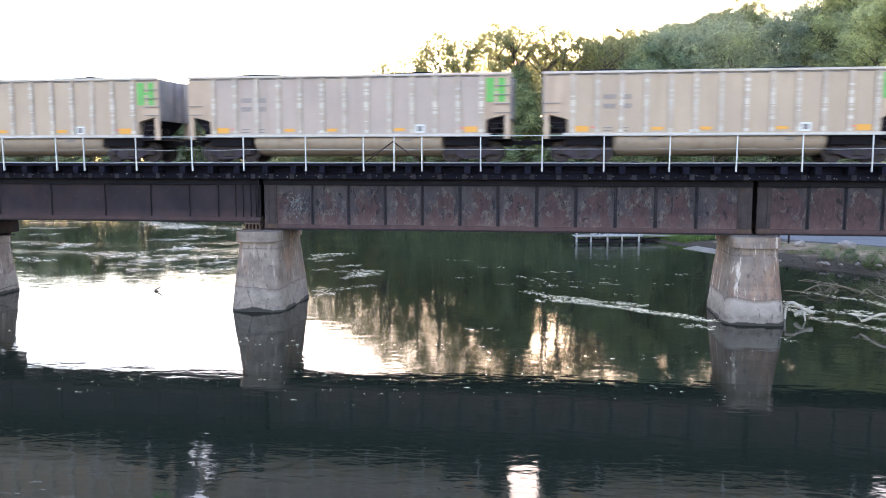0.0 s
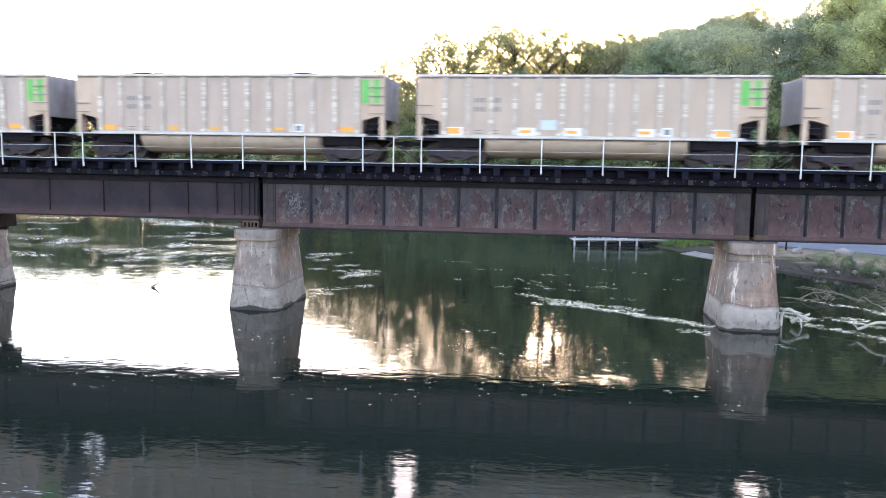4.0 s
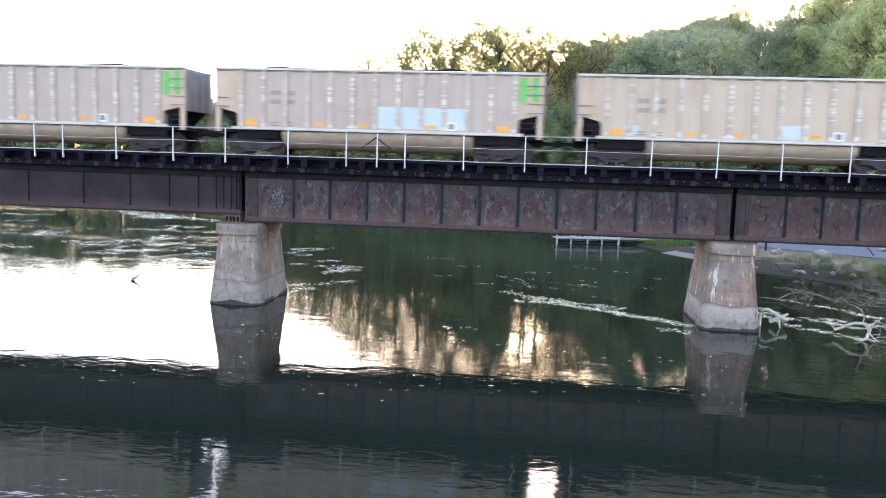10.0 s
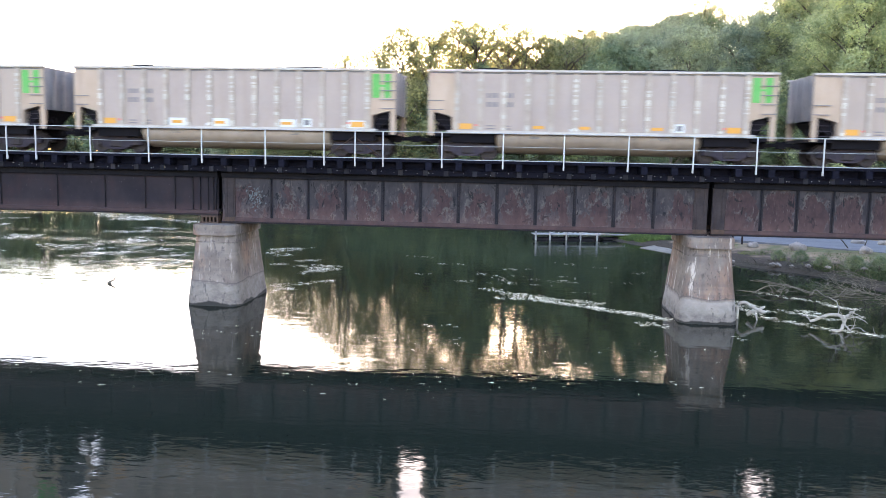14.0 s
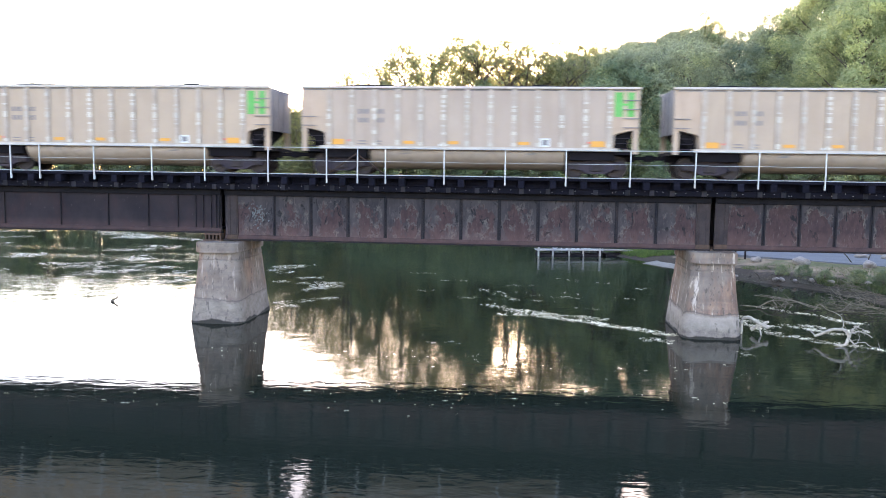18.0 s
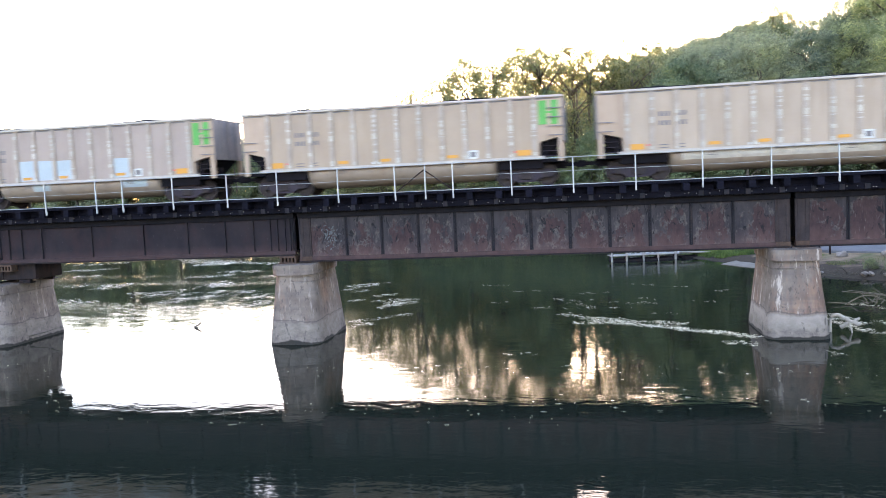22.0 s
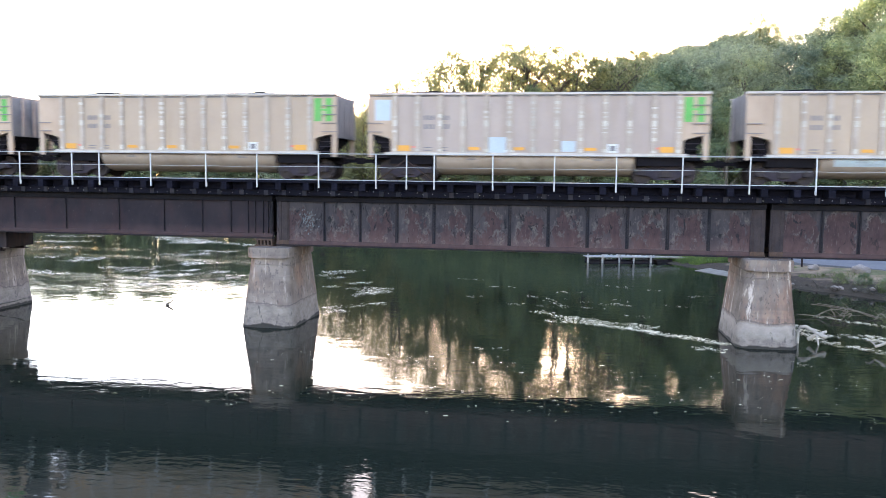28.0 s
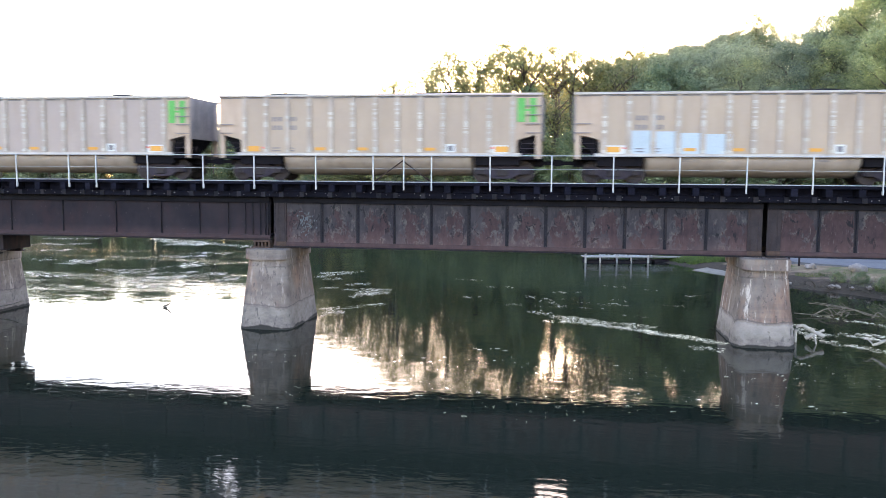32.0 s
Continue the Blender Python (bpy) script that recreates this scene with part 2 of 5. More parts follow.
def concrete_material(name, rust_from, white_amount, scour):
    """Old concrete: brown stains, lime streaks, pour lines, a scoured foot and black slime at the water."""
    m, nt, bs = material(name, (0.315, 0.283, 0.267), 0.9, 0.0, 0.2)
    w, one = "Position", (1, 1, 1)
    col = mix(nt, ramp(nt, noise_fac(nt, 1.3, 6, one, w), [(0.35, gray(0)), (0.65, gray(1))]), (0.133, 0.104, 0.091), (0.208, 0.168, 0.150))
    rust = ramp(nt, noise_fac(nt, 0.55, 5, (1.3, 0.6, 0.5), w), [(rust_from, gray(0)), (rust_from + 0.12, gray(0.85))])
    col = mix(nt, rust, col, mix(nt, ramp(nt, noise_fac(nt, 3, 5, (1, 1, 0.3), w), [(0.4, gray(0)), (0.6, gray(1))]), (0.15, 0.09, 0.07), (0.25, 0.155, 0.115)))
    band = ramp(nt, noise_fac(nt, 2.6, 3, (0.06, 0.06, 1), w), [(0.42, gray(0.25)), (0.5, gray(0)), (0.6, gray(0.0))])
    col = mix(nt, band, col, (0.09, 0.08, 0.078))
    white = ramp(nt, noise_fac(nt, 2.4, 7, (1.6, 1.6, 0.22), w, 0.7), [(0.56, gray(0)), (0.64, gray(white_amount))])
    col = mix(nt, white, col, (0.468, 0.394, 0.352))
    dark = ramp(nt, noise_fac(nt, 6, 6, (1, 1, 0.55), w, 0.7), [(0.57, gray(0)), (0.63, gray(0.7))])
    col = mix(nt, dark, col, (0.068, 0.058, 0.055))
    sep = nt.nodes.new("ShaderNodeSeparateXYZ")
    nt.links.new(coords(nt, one, w), sep.inputs[0])
    wob = nt.nodes.new("ShaderNodeMath")
    wob.operation, wob.inputs[1].default_value = "MULTIPLY_ADD", 0.55
    nt.links.new(noise_fac(nt, 0.8, 4, one, w), wob.inputs[0])
    nt.links.new(sep.outputs[2], wob.inputs[2])
    half = nt.nodes.new("ShaderNodeMath")
    half.operation, half.inputs[1].default_value = "MULTIPLY", 0.5
    nt.links.new(wob.outputs[0], half.inputs[0])
    # scoured grey foot below the old waterline with a pale tide band, black slime at the water
    foot = mix(nt, ramp(nt, noise_fac(nt, 2.2, 6, (1, 1, 1.6), w, 0.7), [(0.38, gray(0)), (0.62, gray(1))]), (0.123, 0.102, 0.092), (0.203, 0.171, 0.155))
    foot = mix(nt, ramp(nt, half.outputs[0], [(0.3, gray(0.0)), (0.45, gray(scour * 0.7)), (0.58, gray(scour)), (0.64, gray(0.0))]), foot, (0.374, 0.328, 0.299))
    foot = mix(nt, ramp(nt, noise_fac(nt, 4, 5, (1.3, 1.3, 0.5), w), [(0.6, gray(0)), (0.66, gray(0.75))]), foot, (0.075, 0.066, 0.062))
    col = mix(nt, ramp(nt, half.outputs[0], [(0.62, gray(1.0)), (0.68, gray(0))]), col, foot)
    lip = ramp(nt, half.outputs[0], [(0.645, gray(0)), (0.66, gray(0.6)), (0.685, gray(0))])
    col = mix(nt, lip, col, (0.06, 0.052, 0.05))
    col = mix(nt, ramp(nt, half.outputs[0], [(0.185, gray(0.95)), (0.215, gray(0))]), col, (0.0227, 0.0212, 0.0197))
    nt.links.new(col, bs.inputs["Base Color"])
    bump(nt, bs, noise_fac(nt, 9, 7, (1, 1, 0.8), w, 0.65), 0.035)
    return m


def water_material():
    m, nt, bs = material("river_water", (0.0100, 0.0138, 0.0100), 0.04)
    bs.inputs["IOR"].default_value = 1.333
    fine = noise_fac(nt, 2.3, 1.5, (0.5, 1.25, 1), rough=0.5)
    broad = noise_fac(nt, 0.85, 2, (0.75, 1.25, 1), rough=0.45, distortion=0.6)
    patches = ramp(nt, noise_fac(nt, 0.06, 3), [(0.42, gray(0.5)), (0.62, gray(1))])
    b1 = node(nt, "ShaderNodeBump", Strength=1.0, Distance=0.0075)
    nt.links.new(broad, b1.inputs["Height"])
    b2 = node(nt, "ShaderNodeBump", Distance=0.0034)
    nt.links.new(patches, b2.inputs["Strength"])
    nt.links.new(fine, b2.inputs["Height"])
    nt.links.new(b1.outputs[0], b2.inputs["Normal"])
    # choppier over the shallows beyond the bridge
    sep = nt.nodes.new("ShaderNodeSeparateXYZ")
    nt.links.new(coords(nt, (1, 1, 1), "Position"), sep.inputs[0])
    far = nt.nodes.new("ShaderNodeMapRange")
    far.inputs[1].default_value, far.inputs[2].default_value = -3.0, 24.0
    far.inputs[3].default_value, far.inputs[4].default_value = 0.0, 1.0
    nt.links.new(sep.outputs[1], far.inputs[0])
    chop = nt.nodes.new("ShaderNodeMath")
    chop.operation = "MULTIPLY"
    nt.links.new(far.outputs[0], chop.inputs[0])
    nt.links.new(ramp(nt, noise_fac(nt, 0.1, 4, (0.35, 1.5, 1), distortion=0.5), [(0.46, gray(0.05)), (0.6, gray(1))]), chop.inputs[1])
    b3 = node(nt, "ShaderNodeBump", Distance=0.023)
    nt.links.new(chop.outputs[0], b3.inputs["Strength"])
    nt.links.new(noise_fac(nt, 1.6, 4, (0.45, 1.5, 1), distortion=0.4), b3.inputs["Height"])
    nt.links.new(b2.outputs[0], b3.inputs["Normal"])
    # small wind ripples on the deep water this side of the bridge
    near = nt.nodes.new("ShaderNodeMapRange")
    near.inputs[1].default_value, near.inputs[2].default_value = -6.0, -18.0
    near.inputs[3].default_value, near.inputs[4].default_value = 0.0, 1.0
    nt.links.new(sep.outputs[1], near.inputs[0])
    b4 = node(nt, "ShaderNodeBump", Distance=0.0042)
    nt.links.new(near.outputs[0], b4.inputs["Strength"])
    nt.links.new(noise_fac(nt, 3.4, 2.5, (0.55, 1.2, 1), distortion=0.3), b4.inputs["Height"])
    nt.links.new(b3.outputs[0], b4.inputs["Normal"])
    nt.links.new(b4.outputs[0], bs.inputs["Normal"])
    return m


def leaf_material(name, a, b, c, glow=0.35):
    m, nt, bs = material(name, a, 0.6, 0.0, 0.25)
    geo = nt.nodes.new("ShaderNodeNewGeometry")
    col = ramp(nt, geo.outputs["Random Per Island"], [(0.0, a), (0.55, b), (1.0, c)])
    info = nt.nodes.new("ShaderNodeObjectInfo")
    col = mix(nt, 1.0, col, ramp(nt, info.outputs["Random"], [(0, (0.75, 0.8, 0.8)), (1, (1.0, 1.0, 0.9))]), "MULTIPLY")
    # patchy leaf tones that paint in the light and shade between clumps
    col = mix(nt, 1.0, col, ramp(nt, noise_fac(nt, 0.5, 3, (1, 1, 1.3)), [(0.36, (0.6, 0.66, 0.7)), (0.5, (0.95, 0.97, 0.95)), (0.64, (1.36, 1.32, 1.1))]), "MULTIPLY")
    nt.links.new(col, bs.inputs["Base Color"])
    tr = nt.nodes.new("ShaderNodeBsdfTranslucent")
    nt.links.new(col, tr.inputs[0])
    ms = nt.nodes.new("ShaderNodeMixShader")
    ms.inputs[0].default_value = glow
    nt.links.new(bs.outputs[0], ms.inputs[1])
    nt.links.new(tr.outputs[0], ms.inputs[2])
    nt.links.new(ms.outputs[0], nt.nodes["Material Output"].inputs[0])
    return m


def ground_material():
    m, nt, bs = material("bank_soil_and_grass", (0.1, 0.1, 0.05), 0.95, 0.0, 0.15)
    grass = mix(nt, ramp(nt, noise_fac(nt, 2.5, 6), [(0.35, gray(0)), (0.65, gray(1))]), (0.08, 0.082, 0.038), (0.145, 0.135, 0.068))
    soil = mix(nt, ramp(nt, noise_fac(nt, 1.2, 6), [(0.35, gray(0)), (0.65, gray(1))]), (0.17, 0.118, 0.078), (0.3, 0.212, 0.142))
    col = mix(nt, ramp(nt, noise_fac(nt, 0.22, 5, distortion=0.5), [(0.41, gray(0)), (0.53, gray(1))]), grass, soil)
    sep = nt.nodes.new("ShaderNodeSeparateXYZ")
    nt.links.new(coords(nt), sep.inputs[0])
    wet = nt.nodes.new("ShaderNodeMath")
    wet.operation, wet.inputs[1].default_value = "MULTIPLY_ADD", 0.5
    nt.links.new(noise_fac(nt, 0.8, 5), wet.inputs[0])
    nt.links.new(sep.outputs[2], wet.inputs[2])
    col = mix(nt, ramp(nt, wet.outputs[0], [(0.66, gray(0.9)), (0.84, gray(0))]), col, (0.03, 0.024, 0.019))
    nt.links.new(col, bs.inputs["Base Color"])
    bump(nt, bs, noise_fac(nt, 9, 6), 0.05)
    return m


M_RUST = rust_material("rusty_girder_paint")
M_RUST_PANEL = rust_material("rusty_girder_panel", True)
M_RUST_STREAK = rust_material("streaked_rusty_girder_panel", True, 0.85, 0.262)
M_STIFF = weathered("blue_grey_stiffener_paint", (0.0135, 0.0131, 0.0180), (0.0234, 0.0212, 0.0257), (0.0450, 0.0306, 0.0306), 0.7, scale=2, gloss=0.1)
M_CONCRETE = concrete_material("grey_stained_concrete", 0.53, 0.4, 0.15)
M_CONCRETE_RUSTY = concrete_material("rust_stained_concrete", 0.4, 0.8, 0.45)
M_WATER = water_material()
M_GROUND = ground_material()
M_TIMBER = weathered("creosoted_timber", (0.0044, 0.0046, 0.0101), (0.0077, 0.0075, 0.0152), (0.0153, 0.0148, 0.0253), 0.85, scale=3, streak=(0.153, 0.56, 1.1), vary=0.4, gloss=0.1)
M_STEEL_DARK = weathered("dark_bridge_steel", (0.0133, 0.0115, 0.0148), (0.0221, 0.0168, 0.0185), (0.0442, 0.0265, 0.0237), 0.7, scale=2, gloss=0.1)
# near-black top flange and angle: the deck overhang's shade put into their colour
M_FLANGE_SHADE = weathered("shade_dark_top_flange", (0.0052, 0.0052, 0.0083), (0.0091, 0.0084, 0.0124), (0.0154, 0.0126, 0.0158), 0.75, scale=2, gloss=0.1)
M_GALV = weathered("galvanised_rail", (0.341, 0.347, 0.363), (0.407, 0.413, 0.424), (0.22, 0.209, 0.198), 0.5, 0.2, scale=4, dirt_amount=0.3, relief=0.001)
M_STRAP = weathered("dark_strap_iron", (0.02, 0.0205, 0.03), (0.032, 0.031, 0.042), (0.05, 0.04, 0.042), 0.7, scale=3, vary=0.5, gloss=0.1)
M_BRACE = weathered("rusty_brace", (0.05, 0.03, 0.024), (0.03, 0.02, 0.018), (0.02, 0.02, 0.02), 0.8, scale=5, gloss=0.1)
M_SCRAWL = weathered("faded_spray_paint", (0.1120, 0.1260, 0.1400), (0.0700, 0.0770, 0.0840), (0.0350, 0.0350, 0.0385), 0.7, scale=6, gloss=0.1)
M_BOLT = weathered("worn_bolt", (0.35, 0.35, 0.364), (0.245, 0.238, 0.238), (0.14, 0.105, 0.084), 0.45, 0.6, scale=9)
M_RAILTOP = weathered("worn_rail_steel", (0.16, 0.128, 0.112), (0.24, 0.224, 0.216), (0.096, 0.048, 0.032), 0.4, 0.8, scale=6)
M_PANEL = weathered("car_side_dusty_aluminium", (0.3036, 0.2437, 0.2174), (0.3403, 0.2744, 0.2375), (0.2510, 0.1917, 0.1553), 0.6, 0.0, scale=0.6, dirt_amount=0.5, relief=0.001, tones=((0.985, 0.955, 0.965), (1.06, 0.98, 0.85)), grain=0.06)
M_CREAM = weathered("car_end_cream_paint", (0.3628, 0.2581, 0.1927), (0.4117, 0.2992, 0.2294), (0.2519, 0.1720, 0.1316), 0.6, scale=0.9, dirt_amount=0.5, relief=0.001, vary=0.1, grain=0.06)
M_RIB = weathered("car_rib_worn_paint", (0.3290, 0.2618, 0.2209), (0.4230, 0.3506, 0.3008), (0.2820, 0.2197, 0.1833), 0.55, scale=1.9, streak=(0.18, 0.16, 0.8), dirt_amount=0.4, relief=0.001, vary=0.1)
M_TAN = weathered("car_side_tan_dust", (0.3525, 0.2674, 0.2087), (0.3854, 0.2973, 0.2331), (0.2538, 0.1823, 0.1363), 0.6, scale=0.6, dirt_amount=0.5, relief=0.001, grain=0.06)
M_PALE = weathered("pale_rib_plate", (0.56, 0.5, 0.44), (0.46, 0.405, 0.355), (0.3, 0.26, 0.22), 0.55, scale=4, relief=0.001, vary=0.25)
M_POST = weathered("brown_end_post", (0.0307, 0.0245, 0.0273), (0.0435, 0.0338, 0.0351), (0.0300, 0.0187, 0.0172), 0.8, scale=2.5, gloss=0.1)
M_ORANGE_RUST = weathered("orange_rust", (0.056, 0.037, 0.031), (0.078, 0.049, 0.038), (0.03, 0.032, 0.028), 0.85, scale=6, gloss=0.1)
M_CHORD = weathered("car_top_rim", (0.3666, 0.3160, 0.2820), (0.4324, 0.3787, 0.3431), (0.1936, 0.1608, 0.1391), 0.5, scale=1.2, dirt_amount=0.4, relief=0.001)
M_BELLY = weathered("car_belly_cream", (0.3027, 0.2300, 0.1824), (0.3506, 0.2768, 0.2284), (0.1748, 0.1281, 0.1015), 0.6, scale=0.8, streak=(1, 1, 0.4), dirt_amount=0.5, relief=0.001, vary=0.15, grain=0.06)
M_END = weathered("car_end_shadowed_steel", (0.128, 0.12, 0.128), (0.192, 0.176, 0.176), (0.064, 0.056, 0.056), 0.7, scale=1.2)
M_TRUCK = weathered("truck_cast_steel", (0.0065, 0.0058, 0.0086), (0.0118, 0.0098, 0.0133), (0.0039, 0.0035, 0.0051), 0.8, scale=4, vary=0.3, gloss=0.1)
M_FRAME = weathered("truck_side_frame_steel", (0.0349, 0.0291, 0.0410), (0.0558, 0.0442, 0.0550), (0.0209, 0.0173, 0.0230), 0.85, scale=4, vary=0.3, gloss=0.15)
M_WHEEL = weathered("wheel_steel", (0.0338, 0.0292, 0.0315), (0.0488, 0.039, 0.0405), (0.015, 0.0117, 0.0135), 0.6, 0.4, scale=5, gloss=0.1)
M_COAL = weathered("coal", (0.012, 0.012, 0.013), (0.03, 0.03, 0.032), (0.05, 0.05, 0.055), 0.95, scale=5, streak=(1, 1, 1), relief=0.05, gloss=0.0)
M_GREEN = weathered("green_sign_paint", (0.0554, 0.283, 0.0554), (0.0738, 0.32, 0.0738), (0.184, 0.258, 0.154), 0.5, scale=2, dirt_amount=0.4, relief=0.001)
M_ORANGE = material("orange_reflector", (0.522, 0.221, 0.0184), 0.4)[0]
M_RED = material("red_label", (0.6, 0.1, 0.08), 0.5)[0]
M_WHITE = material("white_label", (0.492, 0.492, 0.492), 0.5)[0]
M_BLACK = material("black_stencil", (0.14, 0.125, 0.135), 0.6)[0]
M_BLUE = weathered("fresh_pale_blue_patch", (0.3225, 0.3696, 0.4095), (0.3526, 0.4004, 0.4365), (0.2838, 0.3080, 0.3240), 0.5, scale=1.5, dirt_amount=0.4, relief=0.001)
M_BARK = weathered("bark", (0.11, 0.09, 0.07), (0.17, 0.14, 0.11), (0.05, 0.04, 0.035), 0.9, scale=5, relief=0.03, gloss=0.1)
M_DRIFT = weathered("bleached_driftwood", (0.2937, 0.2562, 0.2218), (0.4125, 0.3697, 0.3210), (0.1250, 0.1037, 0.0885), 0.85, scale=4, streak=(1, 1, 0.3), relief=0.01)
M_TWIG2 = weathered("grey_dead_sticks", (0.1487, 0.1260, 0.1005), (0.2125, 0.1851, 0.1480), (0.0744, 0.0600, 0.0484), 0.85, scale=4, relief=0.01, gloss=0.1)
M_BLOSSOM = weathered("white_blossom", (0.6, 0.58, 0.55), (0.45, 0.44, 0.42), (0.3, 0.29, 0.27), 0.8, scale=5)
M_TWIG = weathered("wet_twigs", (0.078, 0.069, 0.06), (0.132, 0.12, 0.102), (0.036, 0.03, 0.027), 0.85, scale=4, relief=0.01, gloss=0.1)
M_ROCK = weathered("pale_boulder", (0.2530, 0.2147, 0.1886), (0.3275, 0.2834, 0.2534), (0.1380, 0.1162, 0.1033), 0.9, scale=2.5, streak=(1, 1, 1), relief=0.03)
M_ASPHALT = weathered("worn_asphalt", (0.1288, 0.1260, 0.1338), (0.1582, 0.1548, 0.1602), (0.0920, 0.0900, 0.0915), 0.9, scale=0.6, streak=(1, 1, 1), relief=0.01)
M_BALLAST = weathered("ballast", (0.2, 0.19, 0.18), (0.3, 0.29, 0.28), (0.1, 0.09, 0.09), 0.95, scale=3, streak=(1, 1, 1), relief=0.05)
M_DOCK = weathered("grey_dock_boards", (0.295, 0.288, 0.28), (0.369, 0.362, 0.354), (0.184, 0.17, 0.162), 0.8, scale=2, relief=0.01, vary=0.2)
M_DOCKRAIL = weathered("weathered_dock_post", (0.33, 0.315, 0.29), (0.4, 0.385, 0.36), (0.2, 0.18, 0.16), 0.7, scale=3, relief=0.004, vary=0.15)
M_FOAM = material("foam", (0.86, 0.78, 0.6), 0.6)[0]
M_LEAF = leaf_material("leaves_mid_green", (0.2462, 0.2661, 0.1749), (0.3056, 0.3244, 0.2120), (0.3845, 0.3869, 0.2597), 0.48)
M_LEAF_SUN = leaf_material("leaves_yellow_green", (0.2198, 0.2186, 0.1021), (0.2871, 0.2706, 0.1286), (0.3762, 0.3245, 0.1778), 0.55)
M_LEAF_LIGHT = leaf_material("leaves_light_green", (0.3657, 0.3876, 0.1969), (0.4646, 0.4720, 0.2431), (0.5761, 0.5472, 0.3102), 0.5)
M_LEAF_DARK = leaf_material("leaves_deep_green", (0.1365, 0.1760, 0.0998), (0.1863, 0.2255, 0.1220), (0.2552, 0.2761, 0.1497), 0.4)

# ---- ground, water ----
# waterline of the right-hand and far bank; land lies on its right and beyond
BANK = [(60, -300), (44, -80), (32, -32), (25, -10), (20.5, 5), (18.5, 13), (15, 17), (12.5, 22.5), (10.2, 27.5), (7.5, 33),
        (3, 41), (-6, 49), (-20, 53), (-33, 58), (-38, 76), (-46, 95), (-62, 100), (-86, 92), (-112, 84), (-700, 90)]
LEFT_BANK = [(-75, -300), (-72, -60), (-76, 0), (-84, 28), (-112, 44), (-700, 50)]


def side_of(line, x, y):
    best, sgn = 1e9, 1
    for (ax, ay), (bx, by) in zip(line, line[1:]):
        dx, dy = bx - ax, by - ay
        t = max(0.0, min(1.0, ((x - ax) * dx + (y - ay) * dy) / (dx * dx + dy * dy)))
        px, py = ax + t * dx - x, ay + t * dy - y
        d = px * px + py * py
        if d < best:
            best, sgn = d, (1 if dx * (y - ay) - dy * (x - ax) < 0 else -1)
    return math.sqrt(best) * sgn


def smooth(a, b, v):
    t = max(0.0, min(1.0, (v - a) / (b - a)))
    return t * t * (3 - 2 * t)


def ground_height(x, y):
    right = side_of(BANK, x, y)
    left = -side_of(LEFT_BANK, x, y)
    d = max(right, left)
    if d < 0:
        return max(-2.0, 0.12 * d - 0.05)
    h = 0.38 * smooth(0, 1.6, d) + 0.4 * smooth(1, 8, d) + 1.8 * smooth(18, 70, d)
    h += 0.12 * noise.noise((x * 0.35, y * 0.35, 1.0)) * smooth(0, 3, d)
    if right > 0:
        h += 44 * math.exp(-((x - 115) / 88) ** 2 / 2 - ((y - 235) / 92) ** 2 / 2) * smooth(10, 60, right)
    # embankment that carries the track past the ends of the bridge
    e = smooth(8.5, 2.6, abs(y)) * max(smooth(26, 32, x), smooth(-66, -72, x))
    return h + max(0.0, RAIL - 0.48 - h) * e


def axis(lo, hi, fine_lo, fine_hi, fine):
    out, v, step = [fine_lo], fine_lo, fine
    while v > lo:
        step = min(step * 1.25, 40)
        v -= step
        out.insert(0, max(v, lo))
    v = fine_lo
    while v < fine_hi:
        v += fine
        out.append(v)
    step = fine
    while v < hi:
        step = min(step * 1.25, 40)
        v += step
        out.append(min(v, hi))
    return out


def build_ground():
    xs, ys = axis(-1500, 1500, 6, 34, 0.8), axis(-700, 2500, -8, 44, 0.8)
    bm = bmesh.new()
    grid = [[bm.verts.new((x, y, ground_height(x, y))) for y in ys] for x in xs]
    for i in range(len(xs) - 1):
        for j in range(len(ys) - 1):
            bm.faces.new((grid[i][j], grid[i + 1][j], grid[i + 1][j + 1], grid[i][j + 1]))
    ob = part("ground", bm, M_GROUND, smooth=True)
    tagged(ob, "grassy, bare-earth river bank rising to a wooded hill", "ground", kind="structure")


build_ground()
bm = bmesh.new()
vs = [bm.verts.new(p) for p in ((-900, -500, 0), (200, -500, 0), (200, 400, 0), (-900, 400, 0))]
bm.faces.new(vs)
water = tagged(part("water", bm, M_WATER), "dark green, rippled river water mirroring sky and trees", "river", kind="structure")


# ---- bridge ----
def build_pier(x, top, label, mat):
    pier = empty("bridge_pier", label, "bridge pier", "piers of the railway bridge", pose(x, 0, 0))
    h = top - 0.46
    joint = h - 0.32

    def outline(z):
        k = 0.022 if abs(z - joint) < 0.012 else 0.0
        return rounded(1.22 - 0.1 * z - k, -2.5 + 0.11 * z + k, 1.98 - 0.1 * z - k, 0.5, 6)
    bm = loft(outline, [-1.6, -0.3, 0, 0.2, 0.45, 0.7, 0.95, 1.2, 1.6, 2.0, 2.4, joint - 0.03, joint - 0.011, joint + 0.011, joint + 0.03, h])
    for v in bm.verts:
        if v.co.z < joint - 0.05:
            d = Vector((v.co.x, v.co.y, 0)).normalized()
            v.co += d * 0.035 * noise.noise((v.co.x * 1.3 + x, v.co.y * 1.3, v.co.z * 1.8))
    part("shaft", bm, mat, pier)
    bm = loft(lambda z: rounded(0.965 - (0.03 if z > top - 0.02 or z < h + 0.02 else 0.0), -2.33, 1.78, 0.42, 6), [h + 0.001, h + 0.03, top - 0.05, top])
    part("cap", bm, mat, pier, "weathered concrete cap")
    return pier


